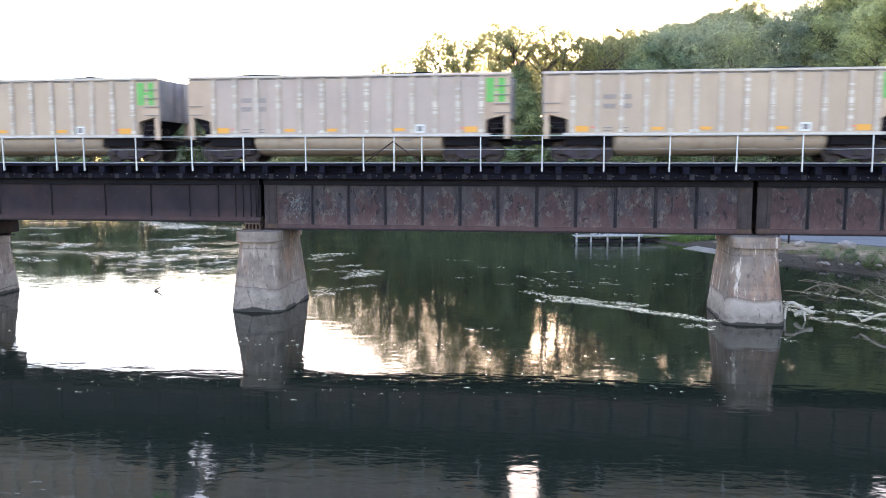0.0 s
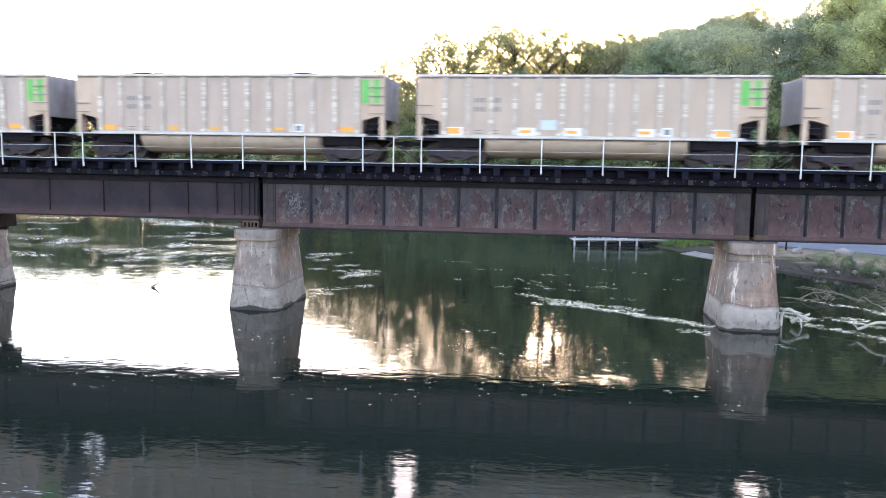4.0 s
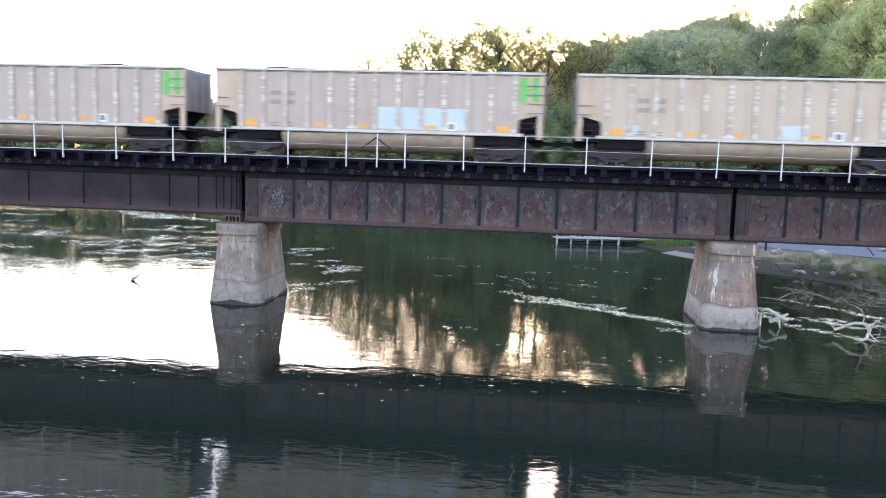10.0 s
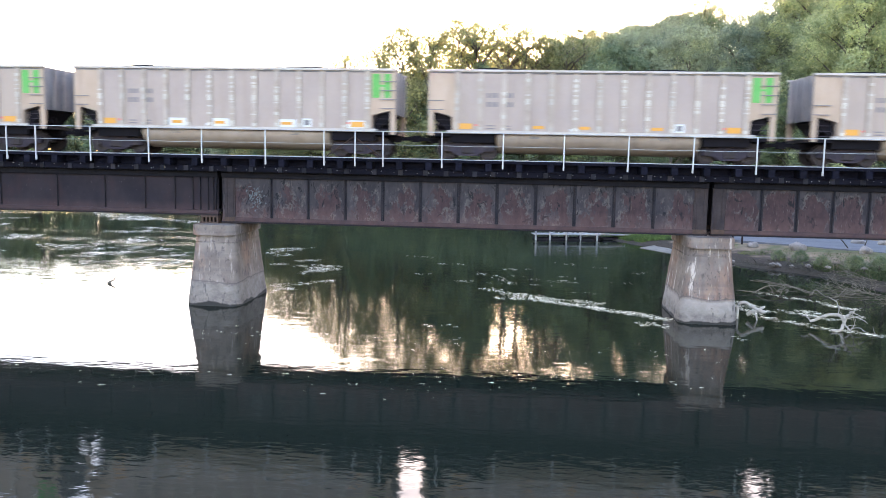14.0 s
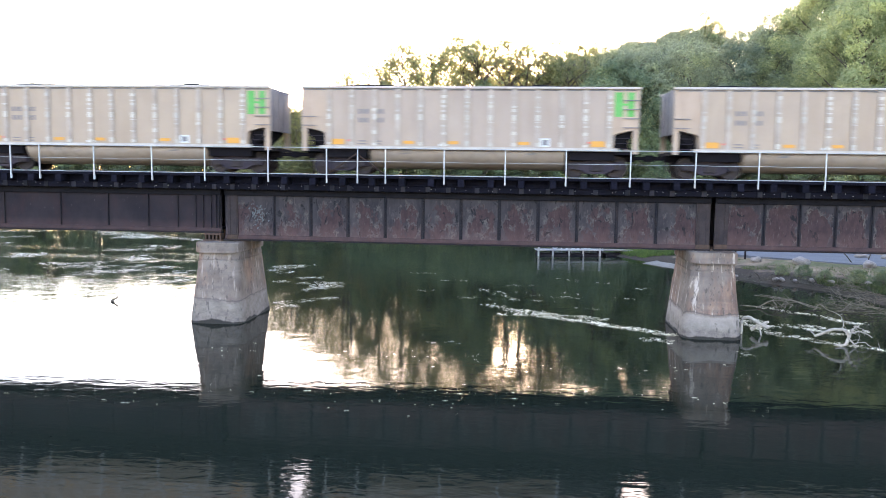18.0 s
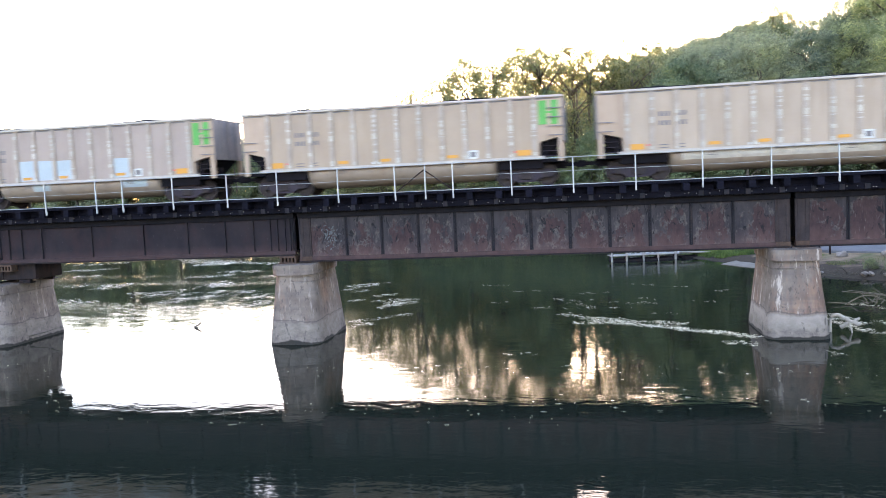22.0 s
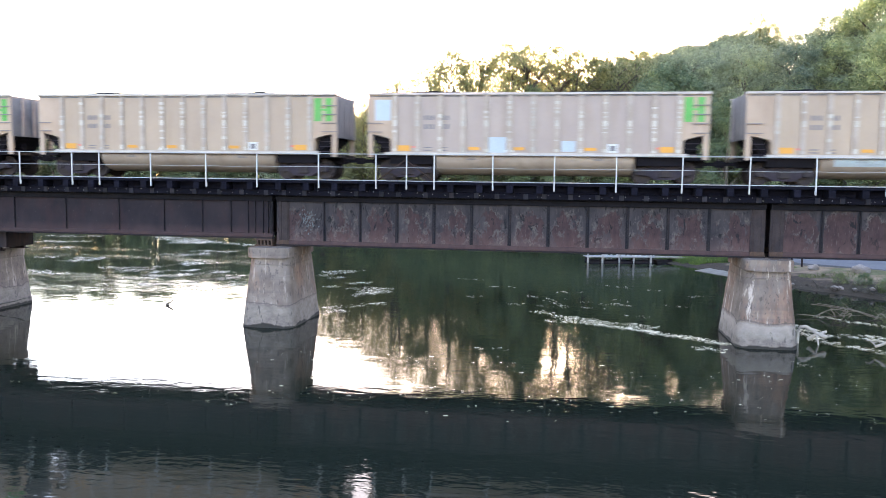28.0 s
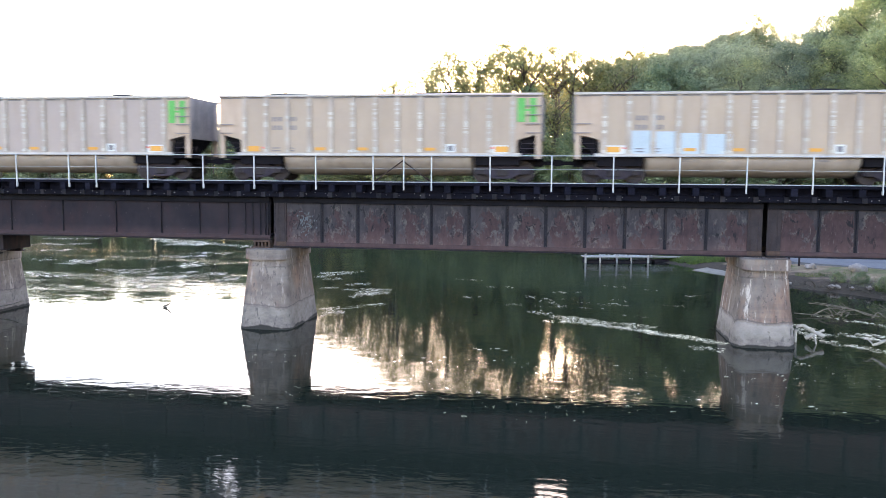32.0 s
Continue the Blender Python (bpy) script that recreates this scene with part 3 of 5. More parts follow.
for x, top, mat in ((-50.1, 3.56, M_CONCRETE), (-28.75, 2.94, M_CONCRETE), (-13.14, 3.56, M_CONCRETE), (8.2, 3.6, M_CONCRETE_RUSTY)):
    build_pier(x, top, "tapered concrete pier with rust and lime stains, standing in the river" if mat is M_CONCRETE_RUSTY else
               "tapered grey concrete pier with lime streaks, standing in the river", mat)
tagged(part("abutment", box(28.9, 31.5, -3.2, 3.2, -0.5, 5.6, 0.05), M_CONCRETE), "concrete abutment under the end of the railway bridge", "abutment")
tagged(part("abutment", box(-71.5, -69.0, -3.2, 3.2, -1.5, 5.6, 0.05), M_CONCRETE), "concrete abutment under the end of the railway bridge", "abutment")


def build_span(x0, x1, z0, stiffeners, foot, web=None, posts=(), half=0.075):
    z1 = 5.87
    span = empty("plate_girder_span", "riveted steel plate girder span, rusty purple-brown with peeling paint", "bridge span",
                 "spans of the railway bridge")
    a, b = x0 + 0.09, x1 - 0.09
    for face in (-1, 1):
        y = 1.2 * face
        cuts = [a] + sorted(stiffeners) + [b]
        for c0, c1 in zip(cuts, cuts[1:]):
            part("web_panel", box(c0 + 0.002, c1 - 0.002, y - 0.012, y + 0.012, z0 + 0.03, z1 - 0.03), web or M_RUST, span)
        # upper flange and angle take the colour that carries the shade under the deck
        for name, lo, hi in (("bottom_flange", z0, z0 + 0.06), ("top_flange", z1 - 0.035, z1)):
            part(name, box(a - 0.01, b + 0.01, y - 0.21, y + 0.21, lo, hi), M_FLANGE_SHADE if hi > 5 else M_STEEL_DARK, span)
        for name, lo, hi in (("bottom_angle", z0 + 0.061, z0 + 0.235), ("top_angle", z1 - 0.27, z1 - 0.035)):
            part(name, box(a, b, y - (0.14 if hi > 5 else 0.1), y + (0.14 if hi > 5 else 0.1), lo, hi, 0.012), M_FLANGE_SHADE if hi > 5 else M_RUST, span)
        st = mesh_of("stiffener", add_box(box(-half, half, -0.03, 0.03, z0 + 0.236, z1 - 0.271),
                                          -0.009, 0.009, -0.1, 0.1, z0 + 0.237, z1 - 0.272), M_STIFF)
        for s in stiffeners if posts else stiffeners + [a + 0.1, b - 0.1]:
            part("stiffener", st, None, span, at=pose(s, y, 0))
    for s, w in posts:
        for face in (-1, 1):
            y = 1.2 * face
            part("end_post", add_box(add_box(box(s - w, s + w, y - 0.07, y + 0.07, z0 + 0.237, z1 - 0.273, 0.01), s - w * 0.7, s - w * 0.45, y - 0.1, y + 0.1, z0 + 0.237, z1 - 0.273),
                                     s + w * 0.45, s + w * 0.7, y - 0.1, y + 0.1, z0 + 0.237, z1 - 0.273), M_POST, span, "rust-brown end post")
            part("rust_foot", box(s - w, s + w, y - 0.13, y + 0.13, z0 + 0.062, z0 + 0.25, 0.01), M_ORANGE_RUST, span, "orange rusted foot of the end post")
    fr = mesh_of("cross_frame", add_box(add_box(box(-0.05, 0.05, -1.18, 1.18, z0 + 0.15, z0 + 0.27), -0.05, 0.05, -1.18, 1.18, z1 - 0.3, z1 - 0.15),
                                        -0.04, 0.04, -0.06, 0.06, z0 + 0.2, z1 - 0.2), M_STEEL_DARK)
    for s in stiffeners[::3]:
        part("cross_frame", fr, None, span, at=pose(s, 0, 0))
    if foot > 0:
        for s in (a + 0.35, b - 0.35):
            for face in (-1, 1):
                y = 1.2 * face
                shoe = part("bearing", box(s - 0.42, s + 0.42, y - 0.3, y + 0.3, z0 - foot, z0 - foot + 0.06), M_ORANGE_RUST, span, "rust-brown slotted bearing shoe")
                part("top_plate", box(s - 0.38, s + 0.38, y - 0.26, y + 0.26, z0 - 0.08, z0), M_ORANGE_RUST, shoe)
                part("centre_plate", box(s - 0.3, s + 0.3, y - 0.02, y + 0.02, z0 - foot + 0.06, z0 - 0.08), M_ORANGE_RUST, shoe)
                for k in range(5):
                    part("shoe_rib", box(s - 0.36 + 0.17 * k, s - 0.29 + 0.17 * k, y - 0.24, y + 0.24, z0 - foot + 0.06, z0 - 0.08), M_ORANGE_RUST, shoe)
    return span


MAIN = [-12.46 + 1.67 * i for i in range(13)]
build_span(-69.6, -50.1, 3.6, [-68.9 + 1.52 * i for i in range(13)], 0.0)
build_span(-50.1, -28.7, 3.6, [-49.4 + 1.67 * i for i in range(13)], 0.0)
build_span(-28.7, -13.13, 3.9, [-28.0, -27.3, -26.2, -23.5, -20.78, -18.51, -16.62, -15.23, -14.4, -14.05, -13.68, -13.44, -13.26], 0.34, None, (), 0.02)
build_span(-13.13, 8.25, 3.6, [x for x in MAIN if -12.4 < x < 7.4], 0.0, M_RUST_PANEL, ((-12.69, 0.24), (7.86, 0.29)))
build_span(8.25, 29.6, 3.62, [10.37 + 1.45 * i for i in range(13)], 0.0, M_RUST_STREAK, ((8.62, 0.27),))

pedestal = empty("bearing_pedestal", "black steel bearing beam on rockers carrying the girders over a pier", "bridge bearing")
part("bearing_beam", box(-28.7, -26.9, -1.0, 1.0, 3.12, 3.895, 0.015), M_STEEL_DARK, pedestal)
part("bearing_beam", box(-30.6, -28.74, -1.0, 1.0, 3.12, 3.595, 0.015), M_STEEL_DARK, pedestal)
for y in (-0.85, 0.85):
    for x in (-29.55, -27.6):
        part("rocker", tube([(x - 0.3, y, 3.03), (x + 0.3, y, 3.03)], 0.09, 10), M_STEEL_DARK, pedestal)
        part("rocker_plate", box(x - 0.4, x + 0.4, y - 0.22, y + 0.22, 2.935, 2.975), M_STEEL_DARK, pedestal)

# ---- deck: ties, fascia, walkway, rails ----
deck = empty("track_deck", "open timber deck of creosoted ties carrying a single railway track", "railway track")
for face in (-1, 1):
    part("fascia_timber", box(-70, 30, face * 1.66 - 0.1, face * 1.66 + 0.1, 5.89, 6.14, 0.01), M_TIMBER, deck)
    part("edge_timber", box(-70, 30, face * 1.6 - 0.03, face * 1.6 + 0.03, 6.142, 6.455, 0.006), M_TIMBER, deck)
    part("bearing_timber", box(-70, 30, face * 1.2 - 0.17, face * 1.2 + 0.17, 5.872, 6.138), M_TIMBER, deck)
    part("guard_timber", box(-70, 30, face * 1.3 - 0.1, face * 1.3 + 0.1, 6.45, 6.62, 0.01), M_TIMBER, deck)
    part("running_rail", add_box(add_box(box(-70, 30, face * 0.75 - 0.07, face * 0.75 + 0.07, 6.45, 6.47), -70, 30, face * 0.75 - 0.01, face * 0.75 + 0.01, 6.47, 6.59),
                                 -70, 30, face * 0.75 - 0.036, face * 0.75 + 0.036, 6.585, RAIL), M_RAILTOP, deck)
part("walkway_plank", box(-70, 30, -2.3, -1.95, 6.46, 6.51, 0.005), M_TIMBER, deck)
part("walkway_plank", box(-70, 30, -1.92, -1.58, 6.46, 6.51, 0.005), M_TIMBER, deck)
tie_mesh = mesh_of("tie", box(-0.12, 0.12, -1.55, 1.55, 6.14, 6.45, 0.01), M_TIMBER)
long_tie = mesh_of("tie", box(-0.13, 0.13, -2.36, 1.6, 6.14, 6.452, 0.012), M_TIMBER)
for i in range(int(100 / 0.424)):
    x = -69.8 + 0.424 * i
    part("tie", long_tie if i % 3 == 0 else tie_mesh, None, deck, at=pose(x, rng.uniform(-0.02, 0.02), rng.uniform(-0.006, 0.004), 0, 0, rng.uniform(-0.6, 0.6)))
bolt = mesh_of("bolt", tube([(0, -1.76, 0), (0, -1.80, 0)], 0.017, 6), M_BOLT)
for i in range(150):
    part("bolt", bolt, None, deck, at=pose(-33 + 0.4 * i + rng.uniform(-0.19, 0.19), rng.uniform(0, 0.03), 5.99 + rng.choice((0.0, 0.0, 0.02, 0.06, 0.1)) + rng.uniform(-0.03, 0.03)))
# hanger straps and blocks on the fascia
strap = mesh_of("hanger_strap", box(-0.1, 0.1, -1.80, -1.762, 5.9, 6.13, 0.008), M_STRAP)
for i in range(52):
    part("hanger_strap", strap, None, deck, at=pose(-32.6 + 1.06 * i + rng.uniform(-0.2, 0.2), 0, rng.uniform(-0.02, 0.0)))

# track on the embankments past both bridge ends
for x0, x1 in ((-600, -70), (30, 560)):
    bed = empty("ballasted_track", "single railway track on a grey ballast embankment", "railway track")
    part("ballast_bed", prism([(-2.4, 6.1), (-1.7, 6.46), (1.7, 6.46), (2.4, 6.1)], x0, x1), M_BALLAST, bed).matrix_basis = pose(0, 0, 0, 0, 0, -90)
    for face in (-1, 1):
        part("running_rail", box(x0, x1, face * 0.75 - 0.036, face * 0.75 + 0.036, 6.44, RAIL), M_RAILTOP, bed)

# pale sprayed scrawl on the first panel of the middle span
scrawl = empty("graffiti_scrawl", "faded pale blue spray-paint scrawl on the rusty girder", "graffiti", at=pose(-11.5, -1.216, 4.75))
for i in range(70):
    x, z = rng.gauss(0, 0.2), rng.gauss(0, 0.28)
    w, h = rng.uniform(0.015, 0.05), rng.uniform(0.015, 0.06)
    part("stroke", prism([(x - w, z - h * 0.3), (x - w * 0.2, z + h), (x + w, z + h * 0.4), (x + w * 0.4, z), (x, z - h)], -0.003, 0.001), M_SCRAWL, scrawl)

# ---- handrail ----
POSTS = [-24.93, -22.32, -21.02, -18.49, -15.83, -13.53, -10.69, -8.11, -6.85, -5.6, -3.06, -0.54, 2.0, 4.55, 7.17, 9.76, 12.36]
POSTS = [-27.5 - 2.55 * i for i in range(16)][::-1] + POSTS + [14.94 + 2.57 * i for i in range(6)]
rail = empty("walkway_handrail", "pale galvanised pipe handrail with a sagging cable along the bridge walkway", "railing")
post_mesh = mesh_of("post", add_box(add_box(box(-0.027, 0.027, -2.44, -2.385, 6.24, 7.74, 0.004), -0.034, 0.034, -2.40, -2.36, 6.26, 6.42),
                                    -0.016, 0.016, -2.46, -2.44, 6.3, 6.33), M_GALV)
for x in POSTS:
    part("post", post_mesh, None, rail, at=pose(x, 0, 0, 0, rng.uniform(-0.5, 0.5), 0))
for x0, x1 in zip(POSTS, POSTS[1:]):
    part("top_rail", tube([(x0, -2.41, 7.73), (x1, -2.41, 7.73)], 0.019, 6), M_GALV, rail)
    part("lower_rail", tube([(x0, -2.41, 6.6), ((x0 + x1) / 2, -2.41, 6.6 - rng.uniform(0.0, 0.015)), (x1, -2.41, 6.6)], 0.017, 6), M_GALV, rail)
    part("cable", tube([(x0, -2.41, 7.17), ((x0 + x1) / 2, -2.41, 7.17 - rng.uniform(0.0, 0.03)), (x1, -2.41, 7.17)], 0.009, 5), M_GALV, rail)
for s in (-1, 1):
    part("diagonal_brace", tube([(-6.85, -2.36, 7.5), (-6.85 + s * 1.22, -2.36, 6.62)], 0.03, 5), M_BRACE, rail, "rust-brown diagonal brace")


# ---- coal train ----
RIBS = [-6.0 + i for i in range(13)]


def build_car():
    car = empty("coal_car", "dusty cream and grey coal car with pale ribs, heaped full", "freight car", "cars of the coal train")
    hull = [(-7.2, 3.74), (-7.2, 2.0), (-6.95, 2.0), (-6.3, 1.84), (-6.2, 1.76), (-6.18, 1.13), (6.18, 1.13), (6.2, 1.76), (6.3, 1.84), (6.95, 2.0), (7.2, 2.0), (7.2, 3.74)]
    part("body", prism(hull, -1.5, 1.5), M_PANEL, car)
    end_skin = [(-7.22, 3.72), (-7.22, 2.02), (-6.96, 2.02), (-6.31, 1.86), (-6.21, 1.78), (-6.19, 1.2), (-6.05, 1.2), (-6.05, 3.72)]
    for f in (-1, 1):
        part("end_panel", prism(end_skin, f * 1.5 - 0.012, f * 1.5 + 0.012), M_CREAM, car, "cream end bay")
        part("end_panel", prism([(-x, z) for x, z in end_skin], f * 1.5 - 0.012, f * 1.5 + 0.012), M_CREAM, car, "cream end bay")
        part("top_rim", box(-7.27, 7.27, f * 1.53 - 0.07, f * 1.53 + 0.07, 3.69, 3.79, 0.012), M_CHORD, car)
        part("side_sill", box(-6.4, 6.4, f * 1.53 - 0.06, f * 1.53 + 0.06, 1.1, 1.24, 0.012), M_CHORD, car)
        for e in (-1, 1):
            part("corner_post", box(e * 7.1 - 0.11, e * 7.1 + 0.11, f * 1.45 - 0.06, f * 1.45 + 0.06, 1.0, 2.03), M_CREAM, car)
    rib = mesh_of("rib", add_box(box(-0.105, 0.105, 1.5, 1.545, 1.22, 3.69), -0.06, 0.06, 1.545, 1.6, 1.25, 3.66), M_RIB)
    for f in (0, 180):
        for x in RIBS:
            part("rib", rib, None, car, at=pose(x, 0, 0, 0, 0, f))
    # worn pale places on the ribs: one at mid height on each, bands above and below it, and a scuffed foot
    r = random.Random(8)
    for i, x in enumerate(RIBS):
        spots = [(2.36, 2.6), (1.27, 1.27 + r.uniform(0.08, 0.22))] + ([(2.36 - 0.09, 2.31)] if i > 5 else [])
        spots += [(z, z + r.uniform(0.04, 0.15)) for z in (1.75, 2.08, 2.72, 2.9, 3.08, 3.3) if r.random() < (0.75 if i > 4 else 0.2)]
        bm = bmesh.new()
        for z0, z1 in spots:
            add_box(bm, -0.1 * r.uniform(0.7, 1.0), 0.1 * r.uniform(0.7, 1.0), -1.612, -1.602, z0, z1)
        tagged(part("rib_wear", bm, M_PALE, car, "pale worn places down a rib", at=pose(x, 0, 0)), kind="stuff")
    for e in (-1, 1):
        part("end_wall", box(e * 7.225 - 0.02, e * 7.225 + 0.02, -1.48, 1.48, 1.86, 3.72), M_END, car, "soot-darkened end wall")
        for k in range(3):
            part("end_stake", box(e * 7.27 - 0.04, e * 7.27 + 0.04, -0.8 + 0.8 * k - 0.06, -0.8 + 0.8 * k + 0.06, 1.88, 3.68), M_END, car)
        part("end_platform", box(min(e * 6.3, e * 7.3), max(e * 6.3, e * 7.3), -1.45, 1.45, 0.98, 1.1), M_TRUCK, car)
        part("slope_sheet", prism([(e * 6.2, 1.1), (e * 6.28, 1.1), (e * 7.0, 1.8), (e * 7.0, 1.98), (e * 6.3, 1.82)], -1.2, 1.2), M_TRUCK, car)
        # full-width near-black bolster block, added to fill in the dark void over the truck
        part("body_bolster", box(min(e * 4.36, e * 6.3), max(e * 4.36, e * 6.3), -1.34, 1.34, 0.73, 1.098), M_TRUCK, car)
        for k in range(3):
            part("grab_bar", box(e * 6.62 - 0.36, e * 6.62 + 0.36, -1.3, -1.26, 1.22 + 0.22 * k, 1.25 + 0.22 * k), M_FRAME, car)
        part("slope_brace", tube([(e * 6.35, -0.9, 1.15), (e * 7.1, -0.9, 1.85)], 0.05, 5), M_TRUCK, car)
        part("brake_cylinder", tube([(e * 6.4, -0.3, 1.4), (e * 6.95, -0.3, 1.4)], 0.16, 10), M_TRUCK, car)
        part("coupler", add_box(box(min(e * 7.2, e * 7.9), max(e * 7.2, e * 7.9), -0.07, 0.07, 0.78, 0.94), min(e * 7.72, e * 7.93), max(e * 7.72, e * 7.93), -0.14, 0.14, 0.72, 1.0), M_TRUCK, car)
        for k in range(4 if e > 0 else 2):
            part("ladder_rung", box(e * 6.88 - 0.33, e * 6.88 + 0.33, -1.6, -1.56, 2.1 + 0.38 * k - 0.018, 2.1 + 0.38 * k + 0.018), M_BLACK, car, "dark ladder rung")
    side = [(1.37, 1.12), (1.39, 1.0), (1.375, 0.9), (1.32, 0.78), (1.2, 0.64), (1.02, 0.5), (0.75, 0.37), (0.4, 0.28)]
    bm = bmesh.new()
    rings = []
    for y, fit in ((-4.3, 0.86), (-4.22, 0.95), (-4.1, 1.0), (4.1, 1.0), (4.22, 0.95), (4.3, 0.86)):
        ring = [(x * fit, 1.12 - (1.12 - z) * fit) for x, z in side]
        rings.append([bm.verts.new((x, y, z)) for x, z in ring] + [bm.verts.new((-x, y, z)) for x, z in ring[::-1]])
    for r0, r1 in zip(rings, rings[1:]):
        for i in range(len(r0)):
            bm.faces.new((r0[i], r0[(i + 1) % len(r0)], r1[(i + 1) % len(r0)], r1[i]))
    bm.faces.new(rings[0][::-1])
    bm.faces.new(rings[-1])
    bmesh.ops.recalc_face_normals(bm, faces=bm.faces)
    part("belly_tub", bm, M_BELLY, car, "cream rounded belly tub", True, at=pose(0, 0, 0, 0, 0, 90))
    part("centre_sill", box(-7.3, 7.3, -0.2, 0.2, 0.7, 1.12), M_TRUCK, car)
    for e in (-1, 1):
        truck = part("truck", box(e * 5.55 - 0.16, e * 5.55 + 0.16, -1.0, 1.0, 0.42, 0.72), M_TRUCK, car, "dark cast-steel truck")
        for f in (-1, 1):
            fr = [(-1.15, 0.62), (-0.98, 0.68), (-0.62, 0.62), (-0.36, 0.8), (0.36, 0.8), (0.62, 0.62), (0.98, 0.68), (1.15, 0.62), (1.12, 0.36),
                  (0.7, 0.34), (0.4, 0.16), (-0.4, 0.16), (-0.7, 0.34), (-1.12, 0.36)]
            part("side_frame", prism([(x + e * 5.55, z) for x, z in fr], f * 1.0 - 0.09, f * 1.0 + 0.09), M_FRAME, truck)
            part("spring_pack", box(e * 5.55 - 0.24, e * 5.55 + 0.24, f * 1.1 - 0.06, f * 1.1 + 0.06, 0.26, 0.6, 0.03), M_WHEEL, truck)
            for w in (-1, 1):
                cx = e * 5.55 + w * 0.89
                part("journal_box", tube([(cx, f * 1.08, 0.46), (cx, f * 1.16, 0.46)], 0.13, 10), M_WHEEL, truck)
        for w in (-1, 1):
            cx = e * 5.55 + w * 0.89
            bm = add_tube(bmesh.new(), [(cx, -0.9, 0.46), (cx, 0.9, 0.46)], 0.08, 8)
            for f in (-1, 1):
                add_tube(bm, [(cx, f * 0.68, 0.46), (cx, f * 0.705, 0.46)], 0.485, 20)
                add_tube(bm, [(cx, f * 0.70, 0.46), (cx, f * 0.82, 0.46)], 0.46, 20)
            part("wheelset", bm, M_WHEEL, truck)
    # coal heap
    bm = bmesh.new()
    nx, ny = 44, 9
    grid = [[bm.verts.new((-7.1 + 14.2 * i / nx, -1.42 + 2.84 * j / ny,
                           3.58 + 0.42 * math.sin(math.pi * j / ny) * (0.35 + 0.65 * abs(math.sin(math.pi * (i / nx * 2 + 0.12)))) *
                           smooth(0, 0.12, i / nx) * smooth(1, 0.88, i / nx) + 0.05 * noise.noise((i * 0.7, j * 0.9, 3))))
             for j in range(ny + 1)] for i in range(nx + 1)]
    for i in range(nx):
        for j in range(ny):
            bm.faces.new((grid[i][j], grid[i + 1][j], grid[i + 1][j + 1], grid[i][j + 1]))
    part("coal_load", bm, M_COAL, car, "black heaped coal")
    # markings on both sides
    for f in (0, 180):
        def mark(name, x0, x1, z0, z1, m, y=1.52, label=""):
            part(name, box(x0, x1, -y - 0.004, -y + 0.004, z0, z1), m, car, label, at=pose(0, 0, 0, 0, 0, f))
        mark("sign_bar", 6.2, 6.54, 2.56, 3.57, M_GREEN, 1.522, "green painted bar")
        mark("sign_bar", 6.72, 7.0, 2.56, 3.57, M_GREEN, 1.522, "green painted bar")
        mark("sign_crossbar", 6.54, 6.72, 3.03, 3.11, M_GREEN, 1.522, "green painted crossbar")
        # dark strip that paints the rim's shadow on the side
        mark("rim_seam", -7.1, 7.1, 3.62, 3.675, M_END, 1.513, "dark strip for the shadow under the top rim")
        for x, w, h in ((-5.62, 0.58, 0.24), (-2.52, 0.48, 0.13), (-0.58, 0.46, 0.13), (2.42, 0.5, 0.13), (5.55, 0.58, 0.24)):
            mark("reflector", x - w / 2, x + w / 2, 1.41 - h / 2, 1.41 + h / 2, M_ORANGE, 1.515, "orange reflector plate")
        for x in (-5.1, 5.1):
            mark("small_label", x - 0.12, x + 0.12, 1.42, 1.5, M_RED, 1.515, "small red label")
        mark("label_plate", 3.12, 3.54, 1.27, 1.63, M_WHITE, 1.515, "white label plate with a black square")
        mark("label_square", 3.21, 3.45, 1.34, 1.56, M_BLACK, 1.525)
        mark("label_plate", -1.2, -0.82, 1.26, 1.36, M_WHITE, 1.515)
        if f:
            continue
        for x in (-4.72, -4.06):
            for z in (2.62, 2.24):
                for k in range(3):
                    mark("stencil_bar", x + 0.17 * k, x + 0.17 * k + 0.1, z, z + 0.2, M_BLACK, 1.513)
        for x in (-4.72, -4.06):
            for z in (1.3, 1.42):
                mark("stencil_bar", x, x + 0.35, z, z + 0.045, M_BLACK, 1.513)
        for x in (-2.85, 2.55):
            for z in (0.93, 0.985, 1.04):
                mark("stencil_bar", x, x + 0.4, z, z + 0.025, M_BLACK, 1.39)
    return car


